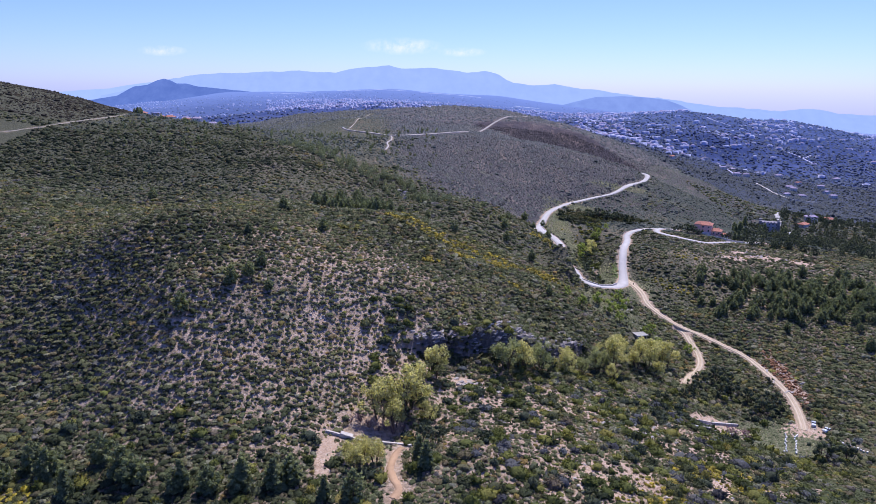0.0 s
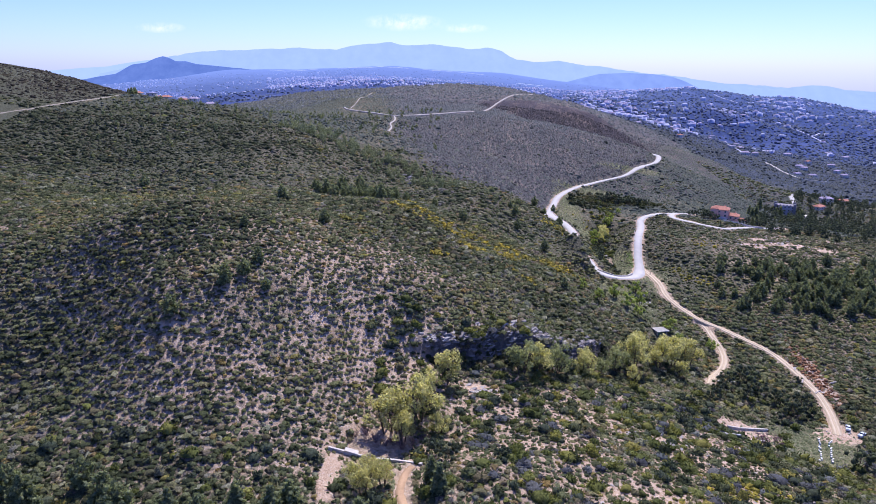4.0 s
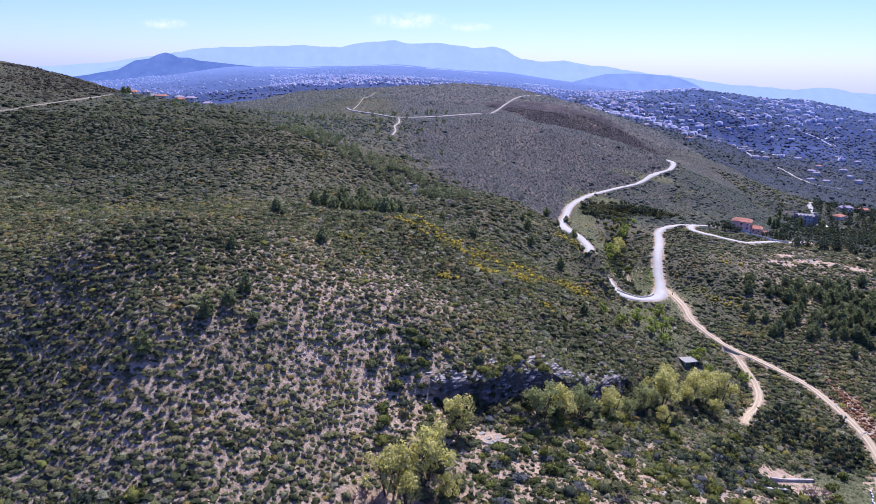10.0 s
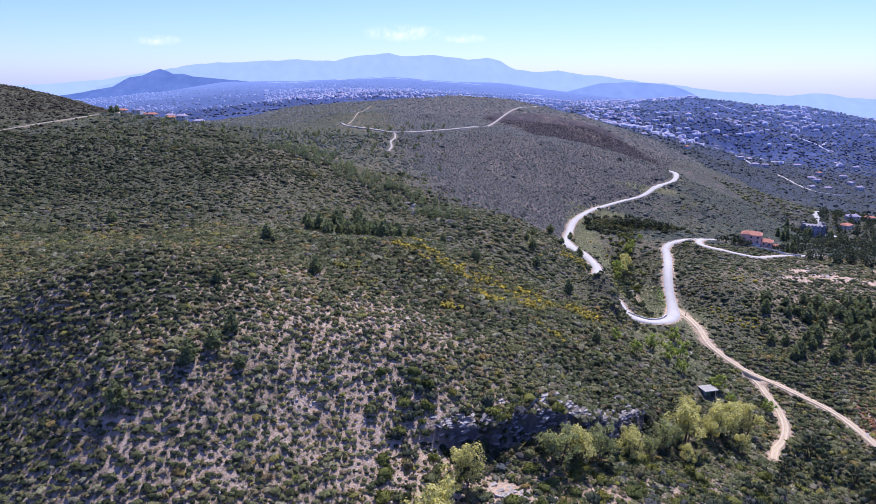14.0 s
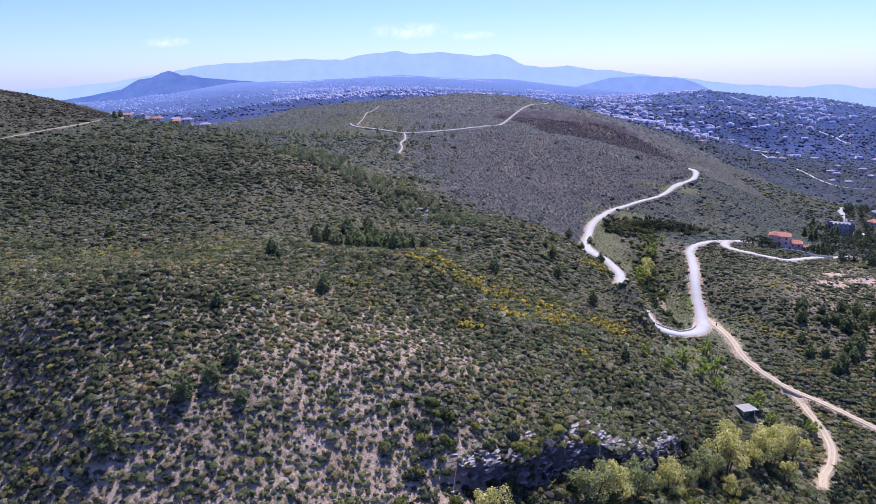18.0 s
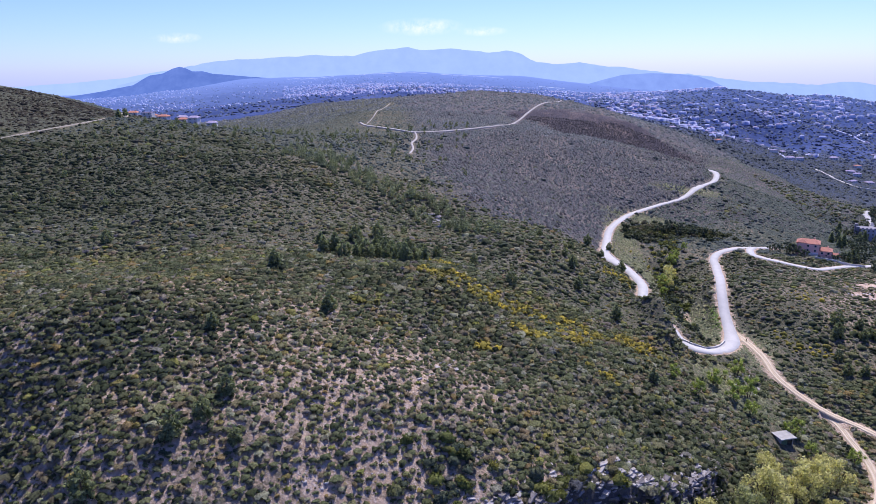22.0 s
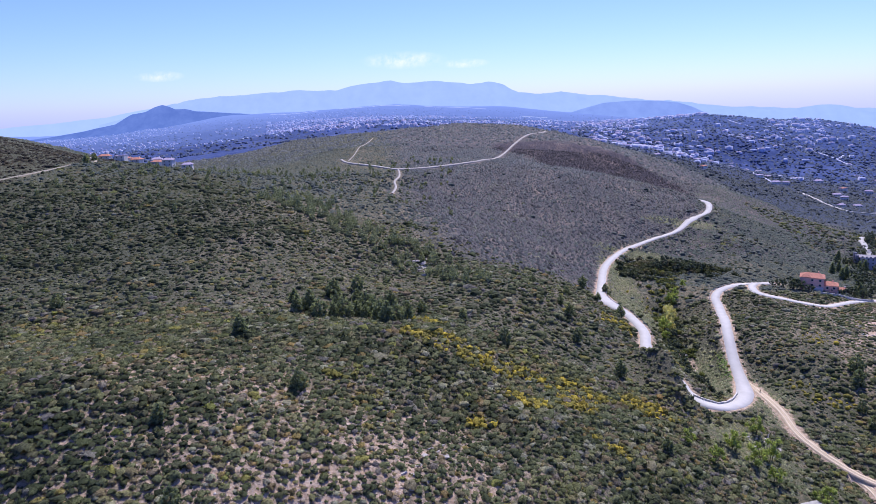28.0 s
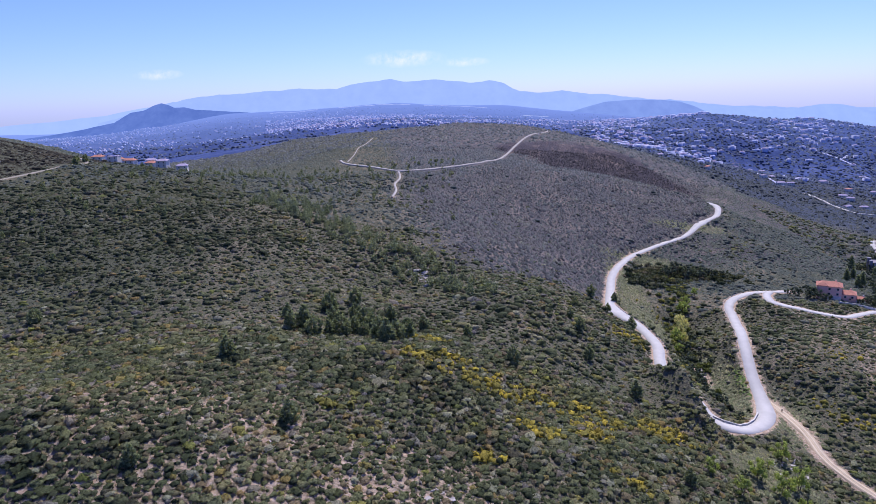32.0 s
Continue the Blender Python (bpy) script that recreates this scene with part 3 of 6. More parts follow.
def bareness(x, y):
    """How little grows at a place: 0 thick scrub, 1 naked soil and stone."""
    west = np.clip((30 - x) / 60, 0, 1) * np.clip((330 - y) / 50, 0, 1) * np.clip((y - 150) / 40, 0.5, 1) * np.clip((x + 170) / 90, 0.35, 1)
    east = np.clip((x - 150) / 40, 0, 1) * np.clip((310 - x) / 40, 0, 1) * np.clip((540 - y) / 60, 0, 1) * np.clip((y - 280) / 60, 0, 1)
    knoll = np.clip(1.5 - np.hypot((x - 55) / 75, (y - 205) / 48), 0, 1)
    zone = 0.18 + 0.33 * west + 0.2 * east + 0.56 * knoll - 0.13 * np.clip((-110 - x) / 60, 0, 1) * np.clip((y - 310) / 60, 0, 1)
    trail = 1 - np.clip(np.abs(fractal(x + 0.35 * y, y * 1.5, 46, 11, 3) - 0.5) / 0.022, 0, 1)
    trail2 = 1 - np.clip(np.abs(fractal(x, y, 22, 23, 3) - 0.5) / 0.03, 0, 1)
    patch = np.clip((fractal(x, y, 26, 31, 4) - 0.56) / 0.1, 0, 1)
    out = zone * (0.62 + 0.40 * np.maximum(trail, 0.8 * trail2) + 0.25 * patch)
    for px, py, rx, ry in ((10, 232, 5, 3.6), (-33, 182, 2.5, 11), (118, 255, 11, 7), (157, 262, 8, 6), (-22, 300, 4, 1.2), (-50, 299, 3.5, 1.0), (-22, 277, 1.5, 2.6), (-24, 272, 1.2, 2.6), (-26, 266, 1.0, 2.6), (106, 452, 4, 9), (171, 306, 3, 20), (-45, 240, 4, 1.8), (232, 458, 14, 7), (250, 452, 9, 6), (205, 452, 9, 5), (216, 470, 10, 4), (72, 222, 6, 3), (86, 182, 3, 9)):
        out = np.maximum(out, 1.2 * np.clip(1.5 - np.hypot((x - px) / rx, (y - py) / ry), 0, 0.8))
    d = raster(BED_D, x, y, 99.0)
    return np.clip(np.maximum(out, np.clip(1 - (d - 0.5) / 2.0, 0, 1) * np.where((y > 640) | (x < -230), 0.2, 0.55)), 0, 1)


def heathness(x, y):
    """1 on the brown heath of the far hill, 0 on the green scrub of the near slopes."""
    wob = (fractal(x, y, 60, 41) - 0.5) * 26
    west_edge = np.interp(y, [440, 470, 505, 543, 643, 790, 900, 1200], [40, 0, -24, -35, -52, -57, -70, -110])
    south_edge = np.interp(x, [-60, 0, 60, 80, 95, 120, 155, 200, 300, 420], [400, 470, 500, 520, 584, 632, 655, 690, 960, 1150])
    return np.clip((x - west_edge + wob) / 36 + 0.3, 0, 1) * np.clip((y - south_edge + wob * 0.5) / 16 + 0.2, 0, 1)


def burntness(x, y):
    """1 on the dark heath in the fold behind the far hill's front crest."""
    out = np.zeros_like(np.asarray(x, float))
    for px, py, rx, ry in ((92, 1000, 34, 40), (130, 995, 46, 66), (172, 985, 48, 70), (216, 965, 46, 66), (252, 935, 32, 50)):
        out = np.maximum(out, np.clip(1.4 - np.hypot((x - px) / rx, (y - py) / ry), 0, 1))
    return np.clip((out + 0.7 * (fractal(x, y, 45, 66, 3) - 0.5) - 0.12) * 3, 0, 1)


def flankness(x, y):
    """1 on the smooth eastern flank of the far hill."""
    return np.clip((x - 130) / 30, 0, 1) * np.clip((y - 600 - 0.2 * (x - 130)) / 25, 0, 1) * (1 - fieldness(x, y))


# share of the bluer, more hazed field colour, by distance
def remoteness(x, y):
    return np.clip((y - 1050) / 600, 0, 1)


def grassness(x, y):
    g = 0.0
    for px, py, rx, ry in ((113, 425, 7, 42), (140, 250, 22, 20), (118, 398, 12, 20), (-22, 183, 9, 8), (95, 352, 16, 18), (101, 545, 10, 58), (94, 510, 9, 40), (130, 622, 30, 8), (190, 690, 30, 8)):
        g = np.maximum(g, np.clip(1.4 - np.hypot((x - px) / rx, (y - py) / ry), 0, 1))
    return g


def spaced(lo, a, b, hi, step, grow=1.06):
    """Coordinates with an even step from a to b, and ever wider ones out to lo and hi."""
    mid = list(np.arange(a, b + 0.01, step))
    left, right, s = [a], [b], step
    while left[-1] > lo:
        s *= grow
        left.append(left[-1] - s)
    s = step
    while right[-1] < hi:
        s *= grow
        right.append(right[-1] + s)
    return np.array(left[:0:-1] + mid + right[1:])


def sheet(name, xs, ys, material, with_cover):
    gx, gy = np.meshgrid(xs, ys)
    v = np.c_[gx.ravel(), gy.ravel(), height(gx, gy).ravel()]
    w, h = len(xs), len(ys)
    i = (np.arange(h - 1)[:, None] * w + np.arange(w - 1)[None]).ravel()
    me = mesh_of(name, v, np.c_[i, i + 1, i + w + 1, i + w], material, smooth=True)
    if with_cover:
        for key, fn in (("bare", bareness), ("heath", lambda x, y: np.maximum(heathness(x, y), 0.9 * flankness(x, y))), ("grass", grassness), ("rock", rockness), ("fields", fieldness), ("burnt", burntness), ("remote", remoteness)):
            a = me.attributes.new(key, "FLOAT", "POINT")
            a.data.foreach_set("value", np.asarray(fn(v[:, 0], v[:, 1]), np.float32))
    return new(name, me)


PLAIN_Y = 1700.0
ys_near = spaced(-700, 140, 540, 900, 2.0, 1.04)
ys_near = np.r_[ys_near[ys_near < 900], np.arange(900, PLAIN_Y + 1, 10.0)]
ys_near[-1] = PLAIN_Y
ground = tagged(sheet("ground", spaced(-3600, -170, 260, 3600, 2.1, 1.05), ys_near, M_GROUND, True),
                "scrub-covered hills of pale stony soil round a valley", "ground", kind="structure")
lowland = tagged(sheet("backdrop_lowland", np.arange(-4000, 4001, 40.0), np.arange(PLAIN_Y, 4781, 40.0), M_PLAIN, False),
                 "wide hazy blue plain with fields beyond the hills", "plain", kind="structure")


# ---- roads and tracks ----
def ribbon(course, half, lift, offset=0.0, crown=0.0, ragged=0.0, seed=0, bank=0.0):
    """Points and faces of a strip with thickness that follows a course; offset to its left side."""
    d = np.gradient(course[:, :2], axis=0)
    d /= np.linalg.norm(d, axis=1)[:, None] + 1e-9
    nrm = np.c_[-d[:, 1], d[:, 0]]
    rs = np.random.RandomState(seed + 3)
    jl, jr = 1 + ragged * (rs.rand(len(course)) - 0.5), 1 + ragged * (rs.rand(len(course)) - 0.5)
    rows = []
    for s, dz in ((1, -1.3), (1, 0.0), (0, crown), (-1, 0.0), (-1, -1.3)):
        j = jl if s > 0 else jr
        xy = course[:, :2] + nrm * (offset + s * half * j)[:, None]
        rows.append(np.c_[xy, course[:, 2] + lift + dz + bank * s * d[:, 0] ** 2])
    v = np.stack(rows, 1).reshape(-1, 3)
    n = len(course)
    f = [(a * 5 + k, a * 5 + k + 1, a * 5 + k + 6, a * 5 + k + 5) for a in range(n - 1) for k in range(4)]
    return v, f


road_names = iter(("concrete road winding round the ravine", "concrete lane leading to the villa", "pale dirt track with two wheel ruts", "narrow dirt path into the valley",
                   "pale road along the western hill", "pale dirt track over the far hill", "faint footpath climbing the far hill", "short stony stub below the crossroads", "tan footpath leading down from the dam"))
for k, ((kind_, line_, width_, lift_), course) in enumerate(zip(LINES, COURSES)):
    paved = kind_ == "road"
    half_ = np.full(len(course), width_ / 2)
    if k == 0:  # the road is wider in its bends
        half_ = half_ + bends(course)
    v, f = ribbon(course, half_, 0.12 + lift_, crown=0.06, ragged=0.10 if paved else 0.35, seed=k, bank=0.5 if k == 5 else 0.0)
    ob = new(kind_, mesh_of(kind_, v, f, M_VERGE if k == 4 else M_FARTRACK if 8 > k > 4 else M_ROAD if paved else M_TAN if k == 8 else M_DIRT))
    tagged(ob, next(road_names), "road" if paved else "track", kind="structure")
    if kind_ == "dirt_track" and k in (2, 3):
        for side in (-0.8, 0.8):
            v, f = ribbon(course, 0.42, 0.17, offset=side, ragged=0.5, seed=k + 20)
            part("wheel_rut", mesh_of("wheel_rut", v, f, M_RUT), None, ob, "packed pale wheel rut")

# ---- the far ranges ----
def ridge(name, label, y, crest, foot, depth, material, seed, rough=1.0):
    """A mountain range: crest points (x, z), falling to the foot on both sides."""
    cx, cz = np.array(crest, float).T
    xs = np.arange(cx[0], cx[-1], 9.0)
    top = np.interp(xs, cx, cz) + rough * ((fractal(xs, xs * 0, 160, seed) - 0.5) * 22 + (fractal(xs, xs * 0 + 9, 40, seed + 5) - 0.5) * 7)
    rows = 14
    v = []
    for r in range(rows + 1):
        s = r / rows
        spur = (fractal(xs, xs * 0 + 70 * s, 120, seed + 9) - 0.5) * 60 * math.sin(math.pi * s)
        v.append(np.c_[xs, y - depth * (1 - s) + spur, foot + (top - foot) * s**1.4])
    v.append(np.c_[xs, np.full(len(xs), y + 60), np.full(len(xs), float(foot))])
    v = np.vstack(v)
    n = len(xs)
    i = (np.arange(rows + 1)[:, None] * n + np.arange(n - 1)[None]).ravel()
    ob = new(name, mesh_of(name, v, np.c_[i, i + 1, i + n + 1, i + n], material, smooth=True))
    return tagged(ob, label, "mountains", kind="structure")


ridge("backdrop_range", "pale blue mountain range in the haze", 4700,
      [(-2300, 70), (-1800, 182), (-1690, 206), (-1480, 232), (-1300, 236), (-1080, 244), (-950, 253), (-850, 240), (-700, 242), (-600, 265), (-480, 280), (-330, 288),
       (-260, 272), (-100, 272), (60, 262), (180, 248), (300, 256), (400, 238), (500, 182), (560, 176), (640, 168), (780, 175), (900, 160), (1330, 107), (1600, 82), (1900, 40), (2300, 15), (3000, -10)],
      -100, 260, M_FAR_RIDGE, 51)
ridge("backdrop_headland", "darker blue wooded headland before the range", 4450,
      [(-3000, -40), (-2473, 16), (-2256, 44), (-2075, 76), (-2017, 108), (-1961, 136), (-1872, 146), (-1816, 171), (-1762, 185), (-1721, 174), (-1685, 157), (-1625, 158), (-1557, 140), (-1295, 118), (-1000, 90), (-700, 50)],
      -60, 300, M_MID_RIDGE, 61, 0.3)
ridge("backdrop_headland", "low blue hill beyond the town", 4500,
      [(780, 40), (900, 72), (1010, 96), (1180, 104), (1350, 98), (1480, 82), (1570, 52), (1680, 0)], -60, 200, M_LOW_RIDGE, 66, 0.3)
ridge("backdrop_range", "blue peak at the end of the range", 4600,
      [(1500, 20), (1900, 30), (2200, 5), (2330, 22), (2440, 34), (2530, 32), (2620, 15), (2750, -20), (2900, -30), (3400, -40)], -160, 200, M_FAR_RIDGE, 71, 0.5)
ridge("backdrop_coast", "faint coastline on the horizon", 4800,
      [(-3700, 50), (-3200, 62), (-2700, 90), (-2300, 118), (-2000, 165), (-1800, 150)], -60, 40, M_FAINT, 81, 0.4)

# ---- thin fair-weather clouds low over the range ----
def cloud(label, x, y, z, wide, tall, seed):
    """A thin emissive sheet for lit vapour: opaque at its heart, frayed at its edge."""
    m = bpy.data.materials.new("thin_cloud_vapour")
    m.use_nodes = True
    nt = m.node_tree
    co, ball = nt.nodes.new("ShaderNodeTexCoord"), nt.nodes.new("ShaderNodeTexGradient")
    ball.gradient_type = "SPHERICAL"
    fit = nt.nodes.new("ShaderNodeMapping")
    fit.inputs["Scale"].default_value = (1 / wide, 1 / tall, 1 / tall)
    nt.links.new(co.outputs["Object"], fit.inputs["Vector"])
    nt.links.new(fit.outputs["Vector"], ball.inputs["Vector"])
    torn = nt.nodes.new("ShaderNodeMath")
    torn.operation = "MULTIPLY"
    nt.links.new(ball.outputs["Fac"], torn.inputs[0])
    nt.links.new(ramp(nt, noise_tex(nt, 0.012, 6, 0.6), [(0.38, (0, 0, 0)), (0.7, (1, 1, 1))]), torn.inputs[1])
    e, t, mix = nt.nodes.new("ShaderNodeEmission"), nt.nodes.new("ShaderNodeBsdfTransparent"), nt.nodes.new("ShaderNodeMixShader")
    # the cloud's daylight white, given as emission
    e.inputs["Color"].default_value = (0.78, 0.80, 0.84, 1)
    nt.links.new(torn.outputs[0], mix.inputs["Fac"])
    nt.links.new(t.outputs["BSDF"], mix.inputs[1])
    nt.links.new(e.outputs["Emission"], mix.inputs[2])
    nt.links.new(mix.outputs["Shader"], nt.nodes["Material Output"].inputs["Surface"])
    us, vs = np.linspace(-1, 1, 25), np.linspace(-1, 1, 9)
    gu, gv = np.meshgrid(us, vs)
    bulge = 12 * (fractal(gu * wide + 500, gv * tall + 90 * seed, 60, seed, 3) - 0.5)
    v = np.c_[(gu * wide).ravel(), bulge.ravel(), (gv * tall).ravel()]
    i = (np.arange(8)[:, None] * 25 + np.arange(24)[None]).ravel()
    ob = new("backdrop_cloud", mesh_of("backdrop_cloud", v, np.c_[i, i + 1, i + 26, i + 25], m, smooth=True))
    ob.location = (x, y, z)
    return tagged(ob, label, "cloud", kind="structure")


cloud("small white fair-weather cloud over the range", -260, 4820, 420, 300, 62, 1)
cloud("faint wisp of cloud over the range", 150, 4820, 385, 180, 34, 2)
cloud("faint wisp of cloud beside the range", -1780, 4500, 360, 170, 36, 3)


# ---- shrubs ----
def lump(seed, level, cut=-0.35, rough=0.28, sprigs=0):
    """One rounded bush: a rough dome, open below; points and triangles."""
    bm = bmesh.new()
    bmesh.ops.create_icosphere(bm, subdivisions=level, radius=1.0)
    rs = random.Random(seed)
    for v in bm.verts:
        v.co *= 1 + rough * (rs.random() * 2 - 1)
        v.co.z = max(v.co.z, -0.45)
    low = [f for f in bm.faces if f.calc_center_median().z < cut]
    bmesh.ops.delete(bm, geom=low, context="FACES")
    bm.verts.index_update()
    v = [q.co[:] for q in bm.verts]
    f = [[q.index for q in t.verts] for t in bm.faces]
    bm.free()
    for k in range(sprigs):  # sprigs that break the outline; each hangs on a point of the dome
        q = rs.randrange(len(v))
        d = Vector(v[q]).normalized()
        t = d.orthogonal().normalized()
        t.rotate(Matrix.Rotation(rs.random() * 6.28, 3, d))
        w, r = 0.22 + 0.2 * rs.random(), 1.1 + 0.45 * rs.random()
        v += [tuple(d * 0.75 + t * w), tuple(d * r + Vector((rs.random() - 0.5, rs.random() - 0.5, rs.random() - 0.2)) * 0.4)]
        f.append([q, len(v) - 2, len(v) - 1])
    return np.array(v), np.array(f)


def scatter(name, label, spots, sizes, flat, material, lumps, seed, sink=0.1):
    """Many bushes as one mesh. spots: x, y; sizes: radii."""
    rs = np.random.RandomState(seed)
    off_road = raster(BED_D, spots[:, 0], spots[:, 1], 99.0) > sizes * np.where(spots[:, 1] < 600, 1.0, 0.6)
    spots, sizes = spots[off_road], sizes[off_road]
    z = height(spots[:, 0], spots[:, 1])
    which = rs.randint(0, len(lumps), len(spots))
    vs, fs, base = [], [], 0
    for k, (v, f) in enumerate(lumps):
        m = which == k
        n = int(m.sum())
        if not n:
            continue
        a = rs.rand(n) * 6.283
        sx, sy = sizes[m] * (0.8 + 0.5 * rs.rand(n)), sizes[m] * (0.8 + 0.5 * rs.rand(n))
        sz = sizes[m] * flat * (0.7 + 0.6 * rs.rand(n))
        px, py = v[None, :, 0] * sx[:, None], v[None, :, 1] * sy[:, None]
        c, s = np.cos(a)[:, None], np.sin(a)[:, None]
        q = np.stack([px * c - py * s + spots[m, 0:1], px * s + py * c + spots[m, 1:2], v[None, :, 2] * sz[:, None] + (z[m] + sz * 0.25 - sink)[:, None]], -1)
        vs.append(q.reshape(-1, 3))
        fs.append((f[None] + base + np.arange(n)[:, None, None] * len(v)).reshape(-1, 3))
        base += n * len(v)
    ob = new(name, mesh_of(name, np.vstack(vs), np.vstack(fs), material))
    return tagged(ob, label, "shrubs", kind="stuff")


def seeded(x0, x1, y0, y1, step, seed, keep, loose=0.95):
    """Spots on a jittered grid, of which keep(x, y) gives each one's chance to stay."""
    rs = np.random.RandomState(seed)
    gx, gy = np.meshgrid(np.arange(x0, x1, step), np.arange(y0, y1, step))
    x, y = gx.ravel() + (rs.rand(gx.size) - 0.5) * step * loose, gy.ravel() + (rs.rand(gx.size) - 0.5) * step * loose
    ok = (rs.rand(gx.size) < keep(x, y)) & (np.abs(x + 5) < 0.69 * y + 14) & (raster(BED_D, x, y, 99.0) > 1.0)
    return np.c_[x[ok], y[ok]]


def ellipses(x, y, spots):
    out = np.zeros_like(x)
    for px, py, rx, ry in spots:
        out = np.maximum(out, np.clip(1.4 - np.hypot((x - px) / rx, (y - py) / ry), 0, 1))
    return out


CLEARINGS = [(10, 232, 5, 3.6), (-12, 174, 2.0, 15), (-9.5, 165, 3.2, 3.0), (169, 244, 4, 9), (-33, 183, 2.5, 11), (118, 255, 11, 7), (157, 262, 9, 7), (106, 452, 3, 8), (144, 248, 10, 12), (104, 326, 6, 6), (-20, 200, 9, 6)]
GORSE = [(-12, 347, 14, 7), (-2, 345, 10, 6), (11, 325, 8, 5), (32, 348, 10, 7), (57, 355, 10, 5), (-3, 307, 5, 2.5), (68, 444, 8, 12), (-43, 311, 5, 3), (-25, 366, 12, 4), (36, 317, 5, 3),
         (139, 400, 5, 9), (150, 392, 8, 5), (90, 190, 14, 10), (60, 170, 10, 8), (-115, 160, 8, 5), (28, 335, 8, 5), (8, 350, 12, 4), (165, 440, 10, 6), (108, 540, 6, 14)]


def ledge_stones(x, y):
    """1 where slabs lie naked along the ledge."""
    off, window = ledge(x, y)
    return window * np.clip(1.7 - np.abs(off - 1.2) / 2.6, 0, 1) * np.clip((fractal(x, y, 9, 88, 2) - 0.36) * 6, 0, 1)


def near_keep(x, y):
    b = bareness(x, y)
    k = np.clip(1.06 - 0.2 * b - 0.9 * np.clip(b - 0.75, 0, 1) * 4, 0, 1)
    k = k * (1 - 0.85 * ledge_stones(x, y))
    return k * (1 - np.clip(ellipses(x, y, CLEARINGS) * 1.6, 0, 1)) * (1 - 0.9 * np.clip(grassness(x, y) * 1.6, 0, 1))


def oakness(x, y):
    """Share of dark evergreen oak among the bushes, raised leftward partly to imitate vignetting."""
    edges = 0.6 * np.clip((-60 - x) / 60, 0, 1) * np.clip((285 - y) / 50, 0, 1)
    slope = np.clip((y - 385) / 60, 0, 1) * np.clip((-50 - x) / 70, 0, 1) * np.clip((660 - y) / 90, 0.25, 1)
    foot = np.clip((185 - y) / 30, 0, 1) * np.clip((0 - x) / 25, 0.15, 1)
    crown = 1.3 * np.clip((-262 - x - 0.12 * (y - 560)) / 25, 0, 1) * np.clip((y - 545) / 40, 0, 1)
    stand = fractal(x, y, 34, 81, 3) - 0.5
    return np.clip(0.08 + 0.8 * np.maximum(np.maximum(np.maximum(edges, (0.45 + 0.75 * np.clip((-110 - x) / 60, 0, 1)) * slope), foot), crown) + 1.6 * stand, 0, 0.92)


DOMES = [lump(k, 1, -0.05, 0.36, 18) for k in range(12)]
MIDS = [lump(k + 90, 0, -0.2, 0.34, 6) for k in range(8)]
ROUGH = [lump(k + 50, 0, -0.3, 0.3) for k in range(8)]


def tuffet(seed):
    """A low uneven cushion for bushes that stand far off."""
    rs = np.random.RandomState(seed)
    a = np.arange(6) * 1.0472 + rs.rand(6) * 0.5
    ring = np.c_[np.cos(a), np.sin(a), rs.rand(6) * 0.35 - 0.45] * (0.8 + 0.4 * rs.rand(6, 1))
    top = np.array([[rs.rand() * 0.4 - 0.2, rs.rand() * 0.4 - 0.2, 0.85]])
    return np.vstack([ring, top]), np.array([(k, (k + 1) % 6, 6) for k in range(6)])


LOW = [tuffet(k) for k in range(10)]
rs_ = np.random.RandomState(5)

# the bushes stand close; where the ground is bare they shrink, and pale soil shows in a net between them
spots = seeded(-250, 330, 136, 372, 1.9, 1, near_keep, 0.7)
g_ = ellipses(spots[:, 0], spots[:, 1], GORSE) * (0.35 + 0.9 * fractal(spots[:, 0], spots[:, 1], 7, 61, 2))
bloom = rs_.rand(len(spots)) < np.clip((g_ - 0.08) * 2.3, 0, 0.8)
size = np.clip(1.36 - 0.9 * bareness(spots[:, 0], spots[:, 1]), 0.5, 1.3) * np.clip(np.exp(rs_.normal(-0.02, 0.22, len(spots))), 0.55, 1.6)
size *= 0.82 + 0.36 * fractal(spots[:, 0], spots[:, 1], 30, 71, 3)
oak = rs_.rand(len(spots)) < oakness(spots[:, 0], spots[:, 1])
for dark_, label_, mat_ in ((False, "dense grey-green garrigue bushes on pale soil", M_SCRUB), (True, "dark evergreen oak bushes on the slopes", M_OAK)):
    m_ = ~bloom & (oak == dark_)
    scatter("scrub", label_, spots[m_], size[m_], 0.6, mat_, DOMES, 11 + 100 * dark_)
scatter("gorse", "yellow flowering gorse bushes in patches", spots[bloom], size[bloom] * 0.9, 0.8, M_GORSE, DOMES, 12)
spots = seeded(-230, 240, 140, 365, 1.55, 6, lambda x, y: np.clip(bareness(x, y) * 1.1, 0, 0.6) * (1 - np.clip(ellipses(x, y, CLEARINGS) * 1.6, 0, 1)))
scatter("tufts", "small dry tufts and seedlings between the bushes", spots, 0.28 + 0.38 * rs_.rand(len(spots)) ** 2, 1.0, M_TUFT, LOW, 17)
spots = seeded(-60, 240, 165, 700, 1.25, 61, lambda x, y: np.clip(grassness(x, y) * 1.4 - 0.15, 0, 0.85))
scatter("grass", "rough grey-green grass tufts on the banks", spots, 0.4 + 0.65 * rs_.rand(len(spots)) ** 2, 1.0, M_GRASS, LOW, 62)
spots = seeded(-250, 330, 136, 372, 1.7, 63, lambda x, y: 0.62 * near_keep(x, y) * np.clip(1.1 - 1.3 * bareness(x, y), 0.15, 1))
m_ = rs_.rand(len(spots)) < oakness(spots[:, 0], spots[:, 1])
